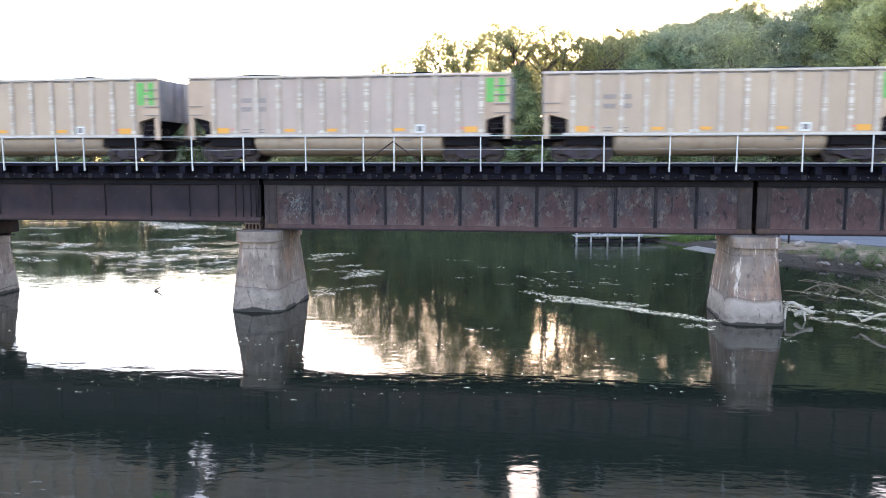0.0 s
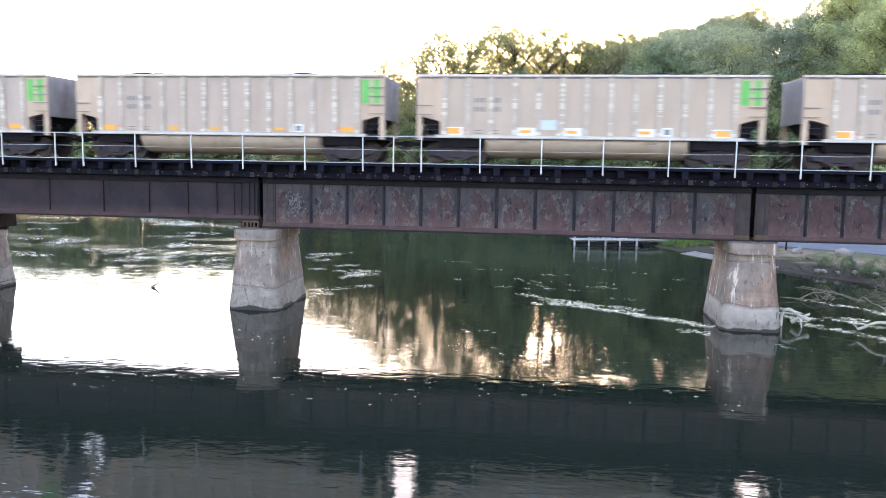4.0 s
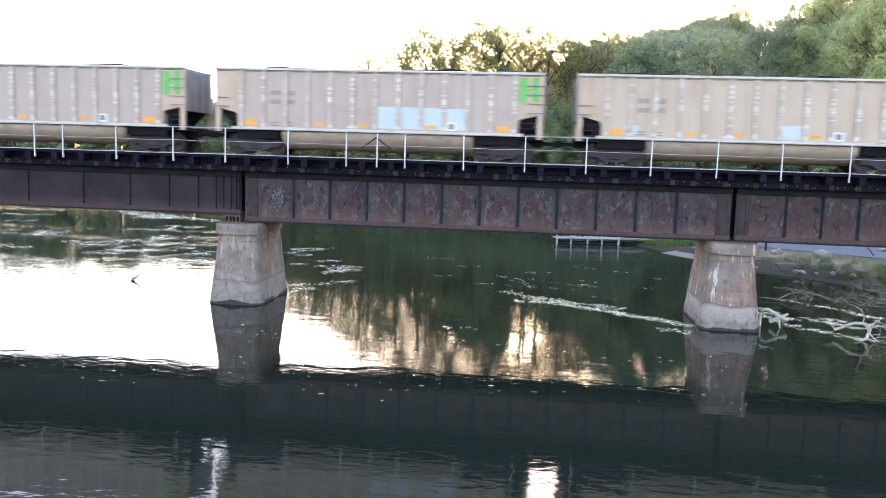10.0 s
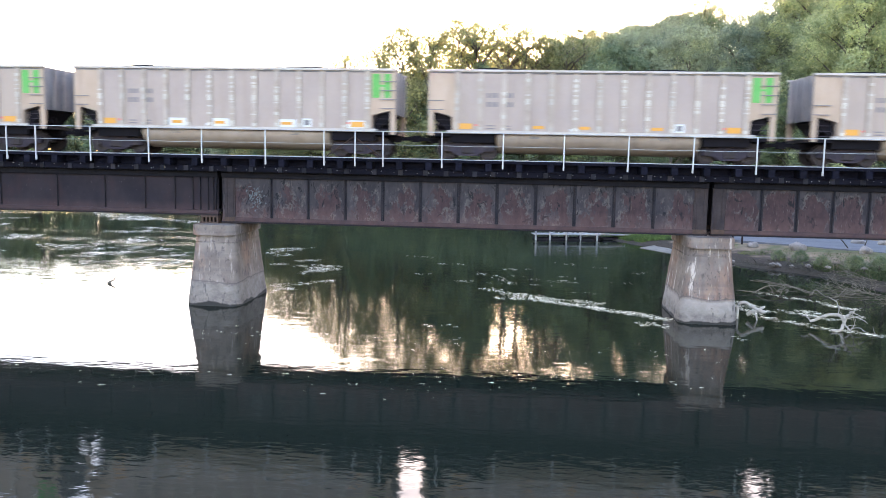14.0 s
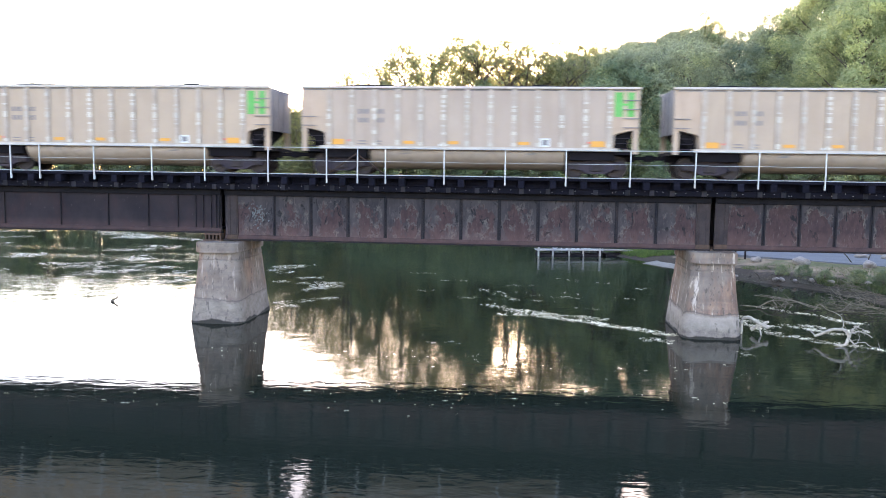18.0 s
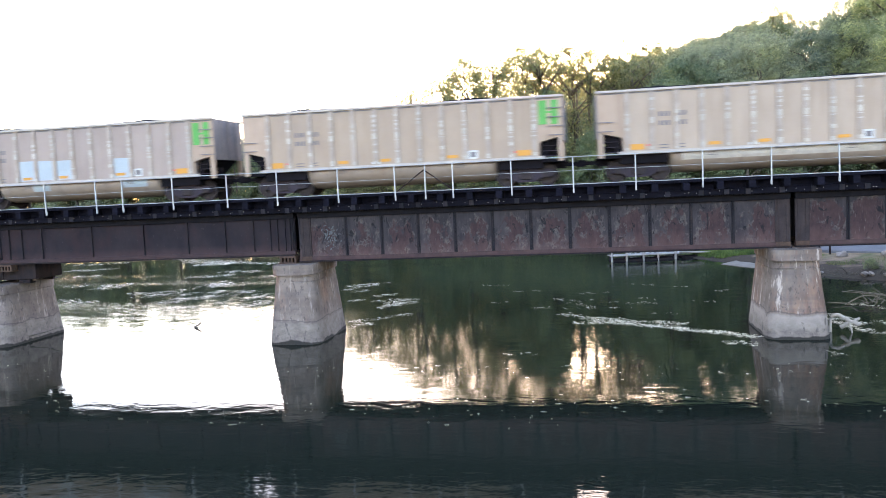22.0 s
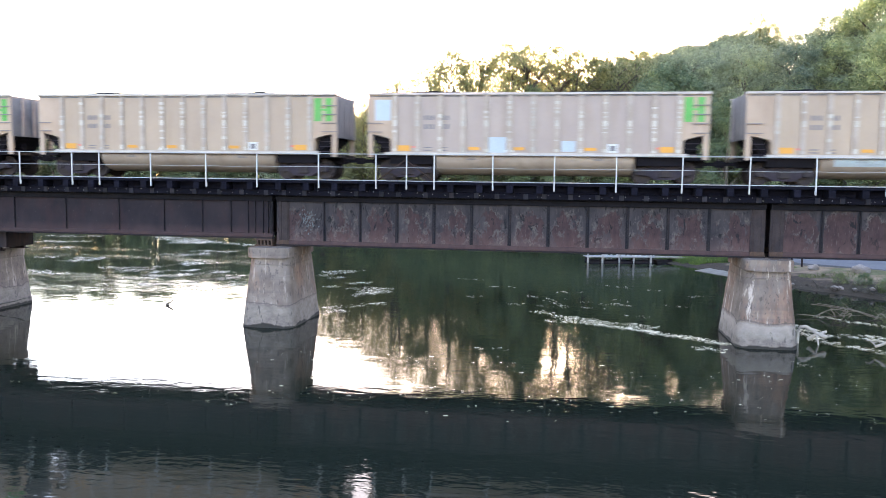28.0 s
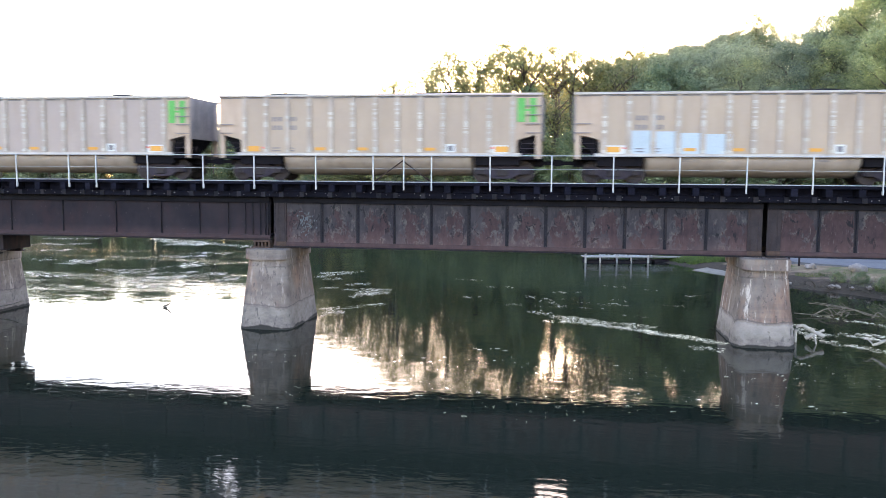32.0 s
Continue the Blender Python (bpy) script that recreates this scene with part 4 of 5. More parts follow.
# pale blue repaint patches: car number, then x0, x1, z0, z1 on its near side
PATCHES = {2: [(-5.93, -5.07, 1.38, 1.99), (-4.9, -4.27, 1.37, 1.94)], 3: [(1.04, 1.94, 1.23, 2.08), (1.98, 2.87, 1.23, 2.08), (4.0, 4.95, 1.19, 2.19)],
           4: [(-1.94, -1.22, 1.5, 1.9)], 7: [(0.95, 1.87, 1.3, 2.04)], 8: [(-4.96, -4.48, 1.31, 1.94), (-3.9, -3.04, 1.29, 1.86), (-2.82, -2.05, 1.33, 1.81)],
           9: [(-5.2, -4.67, 1.36, 1.71), (0.95, 1.9, 1.29, 1.85)], 10: [(0.08, 0.95, 1.3, 2.23), (1.05, 1.95, 1.3, 2.23), (2.05, 2.95, 1.3, 2.21), (3.06, 3.93, 1.3, 2.21)],
           22: [(-3.0, -2.1, 1.3, 2.25), (-2.04, -1.13, 1.3, 2.23), (-1.08, -0.14, 1.3, 2.2), (1.97, 2.86, 1.26, 2.16)],
           26: [(-6.9, -6.2, 2.6, 3.5), (-1.95, -1.15, 1.2, 1.9), (1.2, 1.8, 1.3, 1.75)],
           29: [(-4.97, -3.93, 1.18, 2.2), (-3.89, -2.98, 1.18, 2.16), (-2.93, -1.97, 1.2, 2.1), (-1.92, -0.85, 1.22, 2.05)]}
# white plates round the reflectors: car number, x centres
PLATES = {3: (-5.62, -2.52, -0.58), 4: (-5.62, -2.52, -0.58, 2.42, 5.55), 6: (-5.62, -2.42, -0.4), 14: (-2.52, -0.58, 2.42, 5.55), 29: (-5.55,), 31: (-5.55, 5.45), 30: (5.4,)}
# pale repainted strips on the belly: car number, then x0, x1
BELLIES = {7: ((0.3, 1.2),), 20: ((-3.8, 3.9),), 22: ((-2.36, -1.46), (2.4, 3.65)), 23: ((-4.1, -0.75),), 25: ((-3.7, 2.9),)}
first_car = build_car()
CARS = {-1: first_car}
for k in range(0, 33):
    CARS[k] = copy_thing(first_car, pose(0, 0, 0))
for k, rects in PATCHES.items():
    tagged(CARS[k], "dusty cream coal car with pale blue repainted patches, heaped full")
    for x0, x1, z0, z1 in rects:
        part("paint_patch", box(x0, x1, -1.5135, -1.498, z0, z1), M_BLUE, CARS[k], "pale blue repainted patch")

for k, xs in PLATES.items():
    for x in xs:
        part("reflector_plate", box(x - 0.42, x + 0.42, -1.5108, -1.5, 1.24, 1.58), M_WHITE, CARS[k], "white plate behind a reflector")
for k, strips in BELLIES.items():
    tagged(CARS[k], "dusty cream coal car with a patched pale belly, heaped full")
    for x0, x1 in strips:
        part("belly_patch", prism([(-1.374, 1.1), (-1.395, 1.0), (-1.38, 0.9), (-1.326, 0.78), (-1.28, 0.78), (-1.33, 1.1)], -x1, -x0), M_PALE if k == 20 else M_BLUE, CARS[k], "pale cream repainted strip" if k == 20 else "pale blue repainted strip", at=pose(0, 0, 0, 0, 0, 90))
# a few cars are warmer, tan with dust
for k in (9, 20, 28):
    tagged(CARS[k], "dusty tan coal car with worn ribs, heaped full")
    for ob in CARS[k].children:
        if ob.name.split(".")[0] == "body":
            ob.data = ob.data.copy()
            ob.data.materials[0] = M_TAN


# ---- trees ----
def tree_meshes(seed, height, spread, clumps, leaves, size, leaf_mat, low=0.25, puff=(0.22, 0.42)):
    """Trunk with limbs, and a crown of leaf clumps round the limb ends."""
    r = random.Random(seed)
    wood = bmesh.new()
    top = height * 0.8
    pts = [(0, 0, -0.6)]
    x = y = 0.0
    for k in range(1, 6):
        x, y = x + r.uniform(-0.25, 0.25), y + r.uniform(-0.25, 0.25)
        pts.append((x, y, top * k / 5))
    add_tube(wood, pts, [height * 0.018 * (1 - 0.8 * k / 5) + 0.03 for k in range(6)], 7)
    tips = []
    for c in range(clumps):
        u = (c + r.random()) / clumps
        z = height * (low + (0.97 - low) * u)
        reach = spread * math.sin(math.pi * min(1.0, 0.22 + 0.74 * u)) ** 0.7 * r.uniform(0.45, 1.0)
        a = c * 2.4 + r.uniform(-0.6, 0.6)
        tip = Vector((reach * math.cos(a), reach * math.sin(a), z))
        tips.append(tip)
        if c % 2 == 0:
            s = Vector((0, 0, max(z * 0.55, z - reach * 0.9)))
            mid = s.lerp(tip, 0.5) + Vector((r.uniform(-0.4, 0.4), r.uniform(-0.4, 0.4), 0.3))
            add_tube(wood, [s, mid, tip], [height * 0.006, height * 0.004, 0.02], 5)
    verts, faces = [], []
    per = leaves // clumps
    for tip in tips:
        rad = spread * r.uniform(*puff)
        for _ in range(per):
            d = Vector((r.gauss(0, 1), r.gauss(0, 1), r.gauss(0.25, 0.75)))
            d = d.normalized() * rad * r.random() ** 0.4 * r.choice((0.9, 1.0, 1.1, 1.4))
            c = tip + d
            if c.z < 0.1:
                continue
            nrm = (d.normalized() + Vector((r.gauss(0, 0.36), r.gauss(0, 0.36), r.gauss(0.45, 0.35)))).normalized()
            t1 = nrm.orthogonal().normalized()
            t1 = Matrix.Rotation(r.uniform(0, 6.28), 3, nrm) @ t1
            t2 = nrm.cross(t1)
            s = size * r.uniform(0.6, 1.4)
            i = len(verts)
            verts += [c + t1 * s, c - t1 * s * 0.7 + t2 * s * 0.6, c - t1 * s * 0.7 - t2 * s * 0.6]
            faces.append((i, i + 1, i + 2))
    crown = bpy.data.meshes.new("crown")
    crown.from_pydata([tuple(v) for v in verts], [], faces)
    crown.materials.append(leaf_mat)
    return mesh_of("trunk", wood, M_BARK, True), crown


def plant(kind, x, y, scale, turn, label, group, name="tree", category="tree", sink=0.0, squash=1.0):
    t = empty(name, label, category, group, Matrix.Translation((x, y, ground_height(x, y) - sink)) @ pose(0, 0, 0, 0, 0, turn) @ Matrix.Diagonal((scale, scale, scale * squash, 1)))
    part("trunk", kind[0], None, t)
    part("crown", kind[1], None, t)
    return t


K_BROAD = tree_meshes(11, 16, 5.6, 70, 38000, 0.1, M_LEAF, 0.2, (0.12, 0.23))
K_SUN = tree_meshes(12, 16, 5.0, 60, 20000, 0.115, M_LEAF_SUN, 0.2, (0.2, 0.36))
K_LACY = tree_meshes(13, 17, 4.8, 40, 10500, 0.115, M_LEAF_SUN, 0.3, (0.15, 0.29))
K_THIN = tree_meshes(20, 17, 4.2, 46, 6500, 0.115, M_LEAF_SUN, 0.25)
K_FULL = tree_meshes(19, 16, 5.4, 80, 32000, 0.115, M_LEAF_SUN, 0.2, (0.2, 0.36))
K_DARK = tree_meshes(14, 15, 5.4, 80, 44000, 0.102, M_LEAF_DARK, 0.08, (0.14, 0.25))
K_HILL = tree_meshes(15, 15, 6.4, 50, 17000, 0.165, M_LEAF, 0.15, (0.15, 0.27))
K_HILL2 = tree_meshes(16, 14, 6.0, 50, 17000, 0.165, M_LEAF_DARK, 0.15, (0.15, 0.27))
K_BUSH = tree_meshes(17, 4.5, 3.2, 40, 7000, 0.1, M_LEAF_DARK, 0.05)
K_COLUMN = tree_meshes(21, 17, 2.5, 70, 24000, 0.12, M_LEAF_DARK, 0.1, (0.3, 0.5))
K_CROWN = tree_meshes(22, 17, 3.4, 26, 2500, 0.11, M_LEAF_SUN, 0.82, (0.16, 0.28))
K_BIG = tree_meshes(18, 20, 7.5, 110, 80000, 0.103, M_LEAF_LIGHT, 0.12, (0.11, 0.2))

TREES = [  # kind, x, y, scale
    (K_FULL, -33.5, 63, 0.52), (K_DARK, -30.0, 60, 0.58), (K_FULL, -26.8, 59, 0.58), (K_FULL, -20.4, 58, 0.46), (K_DARK, -17.0, 57, 0.7), (K_THIN, -31.5, 62, 0.84), (K_THIN, -27.5, 60, 0.88), (K_THIN, -24.0, 62, 0.92),
    (K_THIN, -20.0, 57, 1.05), (K_LACY, -16.6, 60, 1.15), (K_LACY, -13.8, 58, 1.25), (K_SUN, -10.5, 59, 1.28), (K_LACY, -7.2, 62, 1.36), (K_FULL, -3.5, 61, 0.66), (K_DARK, 0.5, 60, 0.68), (K_FULL, -1.6, 63, 0.66), (K_DARK, -12.5, 62, 0.95), (K_DARK, -8.5, 57, 0.9),
    (K_LACY, -11.0, 112, 1.25), (K_THIN, 7.0, 114, 1.3), (K_LACY, 11.5, 112, 1.2),
    (K_LACY, -5.4, 63, 1.2), (K_THIN, -1.6, 61, 1.22),
    (K_LACY, -30.6, 62, 0.8), (K_LACY, -28.0, 61, 0.82), (K_THIN, -24.6, 60, 0.95), (K_LACY, -26.8, 63, 0.8), (K_THIN, -20.8, 60, 1.1), (K_THIN, -22.0, 63, 1.0), (K_LACY, -18.4, 62, 0.95),
    (K_COLUMN, -4.4, 59.5, 1.0), (K_COLUMN, -8.0, 60.0, 0.96), (K_COLUMN, -6.2, 61.0, 0.94), (K_CROWN, -5.0, 60, 1.28), (K_CROWN, -1.4, 61.5, 1.32), (K_CROWN, 3.2, 63.5, 1.2), (K_CROWN, 0.8, 62, 1.26), (K_THIN, 1.6, 63.5, 1.15), (K_CROWN, 5.6, 61.5, 1.16), (K_CROWN, 7.8, 63, 1.2), (K_THIN, 4.6, 64, 1.15), (K_BROAD, 29.0, 62, 1.3), (K_FULL, 4.5, 58, 0.68), (K_FULL, 8.4, 61, 0.86), (K_DARK, -5.0, 56, 0.95), (K_DARK, 2.0, 53, 0.8), (K_DARK, 8.5, 50, 1.05), (K_BROAD, 13.0, 56, 1.22), (K_DARK, 10.8, 54, 1.22), (K_LACY, 36.0, 128, 1.32),
    (K_BROAD, 18.5, 54, 1.22), (K_DARK, 15.5, 48, 0.95), (K_BROAD, 24.5, 58, 1.26), (K_DARK, 22.0, 51, 1.0), (K_BIG, 34.5, 60, 1.22),
    (K_BIG, 34.5, 50, 1.14), (K_BIG, 40.0, 53, 1.3), (K_BIG, 38.0, 68, 1.25), (K_BIG, 47.0, 44, 1.12), (K_DARK, 28.5, 48, 0.9), (K_DARK, 36.5, 45, 0.9),
    (K_BIG, 55.0, 56, 1.2), (K_DARK, 51.0, 36, 1.2)]
for i, (kind, x, y, s) in enumerate(TREES):
    lab = {id(K_SUN): "sunlit yellow-green broadleaf tree on the far bank", id(K_THIN): "sparse young tree leaning over the far bank", id(K_CROWN): "tall thin-stemmed tree with a sparse backlit crown", id(K_COLUMN): "narrow dense dark green tree on the far bank", id(K_LACY): "thin-crowned tree with low sun showing through its leaves",
           id(K_DARK): "dense dark green broadleaf tree on the river bank", id(K_BIG): "large bright green spreading tree on the bank"}.get(id(kind), "full green broadleaf tree on the river bank")
    plant(kind, x, y, s, 47 * i, lab, "trees on the far bank")
# low trees far up the river
FAR_ROW = [(-25, 84), (-31, 88), (-36, 96), (-42, 101), (-50, 105), (-57, 106), (-64, 106), (-71, 104), (-78, 101), (-85, 98), (-92, 96), (-99, 93), (-107, 91), (-116, 90), (-126, 91)]
for i, (x, y) in enumerate(FAR_ROW):
    for back in (0, 5, 10):
        plant((K_HILL2, K_HILL, K_HILL2)[(i + back) % 3], x + rng.uniform(-2, 2) - back * 0.3, y + rng.uniform(0, 3) + back, rng.uniform(1.02, 1.22), 61 * i + back,
              "low green tree along the upstream bank", "upstream bank trees", sink=0.5)
# undergrowth behind the front trees
for i in range(24):
    plant((K_DARK, K_HILL2)[i % 2], -24 + 2.7 * i + rng.uniform(-1, 1), 65 + rng.uniform(0, 8), rng.uniform(0.62, 0.78), 71 * i, "dark green undergrowth tree behind the bank", "undergrowth trees", sink=0.4)
# bushes along the waterline
for i in range(30):
    t = i / 29
    x, y = 9 - 44 * t, 42 + 22 * t + rng.uniform(0, 5)
    while side_of(BANK, x, y) < 1.0:
        y += 1.0
    plant(K_BUSH, x, y, rng.uniform(0.7, 1.25), 83 * i, "dark green bush hanging over the water's edge", "bank bushes", "bush", "bush", 0.3)
# low growth on the near bank
for i, (x, y, k) in enumerate(((17.3, 17.6, 0.15), (18.5, 17.0, 0.17), (19.0, 14.8, 0.16), (20.4, 13.6, 0.2), (21.4, 12.4, 0.22), (22.4, 11.2, 0.24), (23.2, 9.6, 0.26), (21.2, 14.8, 0.15))):
    plant(K_BUSH, x, y, k, 51 * i, "low green undergrowth on the muddy bank", "bank undergrowth", "bush", "bush", 0.05)
# crest of the wooded hill
for i in range(9):
    plant((K_HILL, K_HILL2, K_HILL)[i % 3], 8.5 + 4.2 * i + rng.uniform(-0.8, 0.8), 125 + rng.uniform(-3, 3), rng.uniform(1.1, 1.22), 53 * i, "green tree on the crest of the wooded hillside", "hillside trees", sink=0.3)
# wooded hill
placed = 0
for i in range(400):
    if placed >= 95:
        break
    x, y = rng.uniform(-45, 190), rng.uniform(72, 250)
    if side_of(BANK, x, y) < 16 or ground_height(x, y) < 4 or x > 20 + y * 0.75:
        continue
    plant((K_HILL, K_HILL2, K_HILL)[i % 3], x, y, rng.uniform(0.85, 1.2), 37 * i, "green tree of the wooded hillside", "hillside trees", sink=0.4)
    placed += 1


# ---- right bank: road, boulders, posts, boat ramp, dock ----
def slab(name, outline, z, label, category, mat, thick=0.12, kind="structure"):
    bm = bmesh.new()
    lo = [bm.verts.new((x, y, z - thick)) for x, y in outline]
    hi = [bm.verts.new((x, y, z)) for x, y in outline]
    k = len(outline)
    for i in range(k):
        bm.faces.new((lo[i], lo[(i + 1) % k], hi[(i + 1) % k], hi[i]))
    bm.faces.new(hi)
    bm.faces.new(lo[::-1])
    bmesh.ops.recalc_face_normals(bm, faces=bm.faces)
    return tagged(part(name, bm, mat), label, category, kind=kind)


slab("road", [(15.8, 27.4), (17.6, 25.4), (20.5, 23.4), (24.6, 20.3), (32, 15), (50, 6.5), (80, 9), (80, 30), (45, 36), (26, 40), (17, 38)], 0.86,
     "grey worn asphalt car park beside the river", "road", M_ASPHALT, 0.5)
M_RAMP = weathered("pale_ramp_concrete", (0.1615, 0.1400, 0.1184), (0.2125, 0.1880, 0.1591), (0.1020, 0.0864, 0.0740), 0.9, scale=1.2, streak=(1, 1, 1), relief=0.01)
bm = bmesh.new()
top = [bm.verts.new(p) for p in ((9.7, 26.2, 0.03), (11.5, 23.0, 0.03), (15.0, 24.4, 0.5), (16.2, 29.5, 0.7), (12.2, 28.4, 0.25))]
low = [bm.verts.new((v.co.x, v.co.y, v.co.z - 0.25)) for v in top]
bm.faces.new(top)
for k in range(5):
    bm.faces.new((top[k], low[k], low[(k + 1) % 5], top[(k + 1) % 5]))
bmesh.ops.recalc_face_normals(bm, faces=bm.faces)
tagged(part("boat_ramp", bm, M_RAMP), "pale concrete boat ramp running into the water", "boat ramp", kind="structure")


def boulder(x, y, size, seed, flat=0.62, label="pale weathered boulder on the river bank", group="boulders on the bank", z=None):
    r = random.Random(seed)
    bm = bmesh.new()
    bmesh.ops.create_icosphere(bm, subdivisions=3, radius=1.0)
    off = Vector((r.uniform(0, 50), r.uniform(0, 50), 0))
    for v in bm.verts:
        d = 1 + 0.42 * noise.noise(v.co * 1.1 + off) + 0.16 * noise.noise(v.co * 2.7 + off)
        v.co = Vector((v.co.x * d * size, v.co.y * d * size * r.uniform(0.78, 0.8), v.co.z * d * size * flat))
    ob = part("boulder", bm, M_ROCK, smooth=True)
    ob.matrix_basis = pose(x, y, (ground_height(x, y) if z is None else z) + size * flat * 0.45, 0, 0, r.uniform(0, 180))
    return tagged(ob, label, "boulder", group)


for i, (x, y, s) in enumerate(((17.4, 23.6, 0.42), (19.9, 21.6, 0.55), (25.8, 26.2, 0.5), (23.6, 19.6, 0.5), (27.5, 25.4, 0.55), (14.6, 26.8, 0.35), (31, 14.2, 0.7))):
    boulder(x, y, s, 20 + i)
for i, (x, y, s) in enumerate(((16.55, 16.3, 0.24), (16.85, 16.1, 0.2), (17.5, 15.5, 0.16), (18.3, 15.1, 0.18), (19.2, 14.2, 0.2), (14.6, 18.6, 0.2), (20.9, 13.2, 0.24))):
    boulder(x, y, s, 50 + i, 0.7, "small pale stone at the water's edge", "stones at the water's edge")
for x, y in ((16.3, 25.0), (17.0, 25.0)):
    tagged(part("bollard", tube([(0, 0, -0.2), (0, 0, 0.7), (0, 0, 0.75)], [0.07, 0.07, 0.05], 8), M_STEEL_DARK, at=pose(x, y, ground_height(x, y))),
           "dark timber bollard post at the car park edge", "bollard", "bollards by the car park")

dock = empty("fishing_dock", "grey timber fishing dock and gangway on pale posts", "dock")
board = mesh_of("deck_board", box(-0.088, 0.088, -0.8, 0.8, 0.42, 0.47), M_DOCK)
for i in range(29):
    part("deck_board", board, None, dock, at=pose(1.72 + 0.19 * i, 30.8 + 0.041 * i, rng.uniform(-0.005, 0.005), 0, 0, 12.2 + rng.uniform(-0.8, 0.8)))
for x, y in ((1.83, 30.03), (3.01, 30.33), (4.37, 30.66), (5.56, 30.95), (6.94, 31.14)):
    part("post", tube([(0, 0, -1.6), (0, 0, 1.12), (0, 0, 1.15)], [0.085, 0.085, 0.06], 10), M_DOCKRAIL, dock, at=pose(x, y, 0))
    part("pile_bracket", box(-0.16, 0.16, 0.04, 0.28, 0.22, 0.42, 0.01), M_STEEL_DARK, dock, at=pose(x, y, 0, 0, 0, 12))
for z, rad in ((1.02, 0.04), (0.49, 0.06)):
    part("dock_rail", tube([(1.78, 29.98, z), (6.98, 31.12, z)], rad, 6), M_DOCKRAIL, dock)
part("float", box(-2.7, 2.7, -0.75, 0.75, -0.12, 0.14), M_STEEL_DARK, dock, "black float under the dock", at=pose(4.4, 31.4, 0, 0, 0, 12.4))
part("gangway", box(-2.9, 2.9, -0.45, 0.45, 0.34, 0.42), M_DOCK, dock, at=pose(9.75, 32.55, 0.0, 0, 2.2, 20.5))
part("gangway_rail", tube([(-2.9, -0.5, 0.46), (2.9, -0.5, 0.44)], 0.05, 6), M_DOCKRAIL, dock, at=pose(9.75, 32.55, 0.0, 0, 2.2, 20.5))
part("gangway_beam", box(-2.3, 1.9, -0.4, 0.4, 0.02, 0.2), M_STEEL_DARK, dock, "black beam under the gangway", at=pose(9.5, 32.5, 0.0, 0, 0, 20.5))
r = random.Random(77)
bm = bmesh.new()
for _ in range(170):
    x = r.uniform(3.2, 10.0)
    y = 33.8 + (x - 3.2) * 0.1 + r.uniform(0, 2.4)
    q = bmesh.ops.create_icosphere(bm, subdivisions=1, radius=r.uniform(0.035, 0.08))
    c = Vector((x, y, max(ground_height(x, y), 0.15) + r.uniform(0.0, 0.3)))
    for v in q["verts"]:
        v.co = c + Vector((v.co.x * 1.5, v.co.y * 1.2, v.co.z * 0.8)) * r.uniform(0.8, 1.2)
tagged(part("white_blossom", bm, M_BLOSSOM), "white blossom on low growth behind the fishing dock", "blossom", kind="stuff")

# ---- driftwood ----
def branch(bm, start, way, length, radius, r, depth=0, droop=0.0):
    pts, p, d = [Vector(start)], Vector(start), Vector(way).normalized()
    n_seg = 6
    for k in range(n_seg):
        d = (d + Vector((r.uniform(-0.3, 0.3), r.uniform(-0.3, 0.3), r.uniform(-0.25, 0.22) - droop))).normalized()
        p = p + d * length / n_seg
        if p.z < -0.05:
            p.z, d.z = -0.05, abs(d.z) * 0.3
        pts.append(p.copy())
    add_tube(bm, pts, [radius * (1 - 0.8 * k / n_seg) + 0.004 for k in range(n_seg + 1)], 6)
    if depth:
        for k in (2, 3, 4, 5):
            if r.random() < 0.8:
                side = Vector((r.uniform(-1, 1), r.uniform(-1, 1), r.uniform(-0.2, 0.8)))
                branch(bm, pts[k], (d + side * 1.1), length * r.uniform(0.3, 0.6), radius * 0.5, r, depth - 1, droop)


def driftwood(name, at, limbs, mat, label, seed, category="driftwood"):
    r = random.Random(seed)
    bm = bmesh.new()
    for start, way, length, radius, depth in limbs:
        branch(bm, start, way, length, radius, r, depth)
    return tagged(part(name, bm, mat, smooth=True, at=pose(*at)), label, category)


def shaped(name, at, limbs, mat, label, seed, twigs=0, category="driftwood", size=1.0):
    """Wood whose main limbs follow given points, with short stubs and thin twigs grown on them."""
    r = random.Random(seed)
    wood = empty(name, label, category, at=pose(*at))
    for pts, r0, r1 in limbs:
        bm = bmesh.new()
        pts = [Vector(p) for p in pts]
        fine = [pts[0]]
        for k in range(len(pts) - 1):
            a, b, c, d = pts[max(k - 1, 0)], pts[k], pts[k + 1], pts[min(k + 2, len(pts) - 1)]
            for u in (0.33, 0.67, 1.0):
                q = 0.5 * (2 * b + (c - a) * u + (2 * a - 5 * b + 4 * c - d) * u * u + (3 * b - a - 3 * c + d) * u ** 3)
                fine.append(q + Vector((r.gauss(0, 0.012), r.gauss(0, 0.012), r.gauss(0, 0.012))))
        n_pts = len(fine) - 1
        add_tube(bm, fine, [(r0 + (r1 - r0) * k / n_pts) * r.uniform(0.88, 1.12) for k in range(n_pts + 1)], 8)
        for _ in range(twigs):
            p = fine[r.randrange(1, len(fine))]
            branch(bm, p, (r.uniform(-1, 1), r.uniform(-1, 1), r.uniform(-0.2, 0.5)), r.uniform(0.3, 0.8), min(r1, 0.018), r)
        part("limb", bm, mat, wood, smooth=True).data.transform(Matrix.Diagonal((size, size, size, 1)))
    return wood


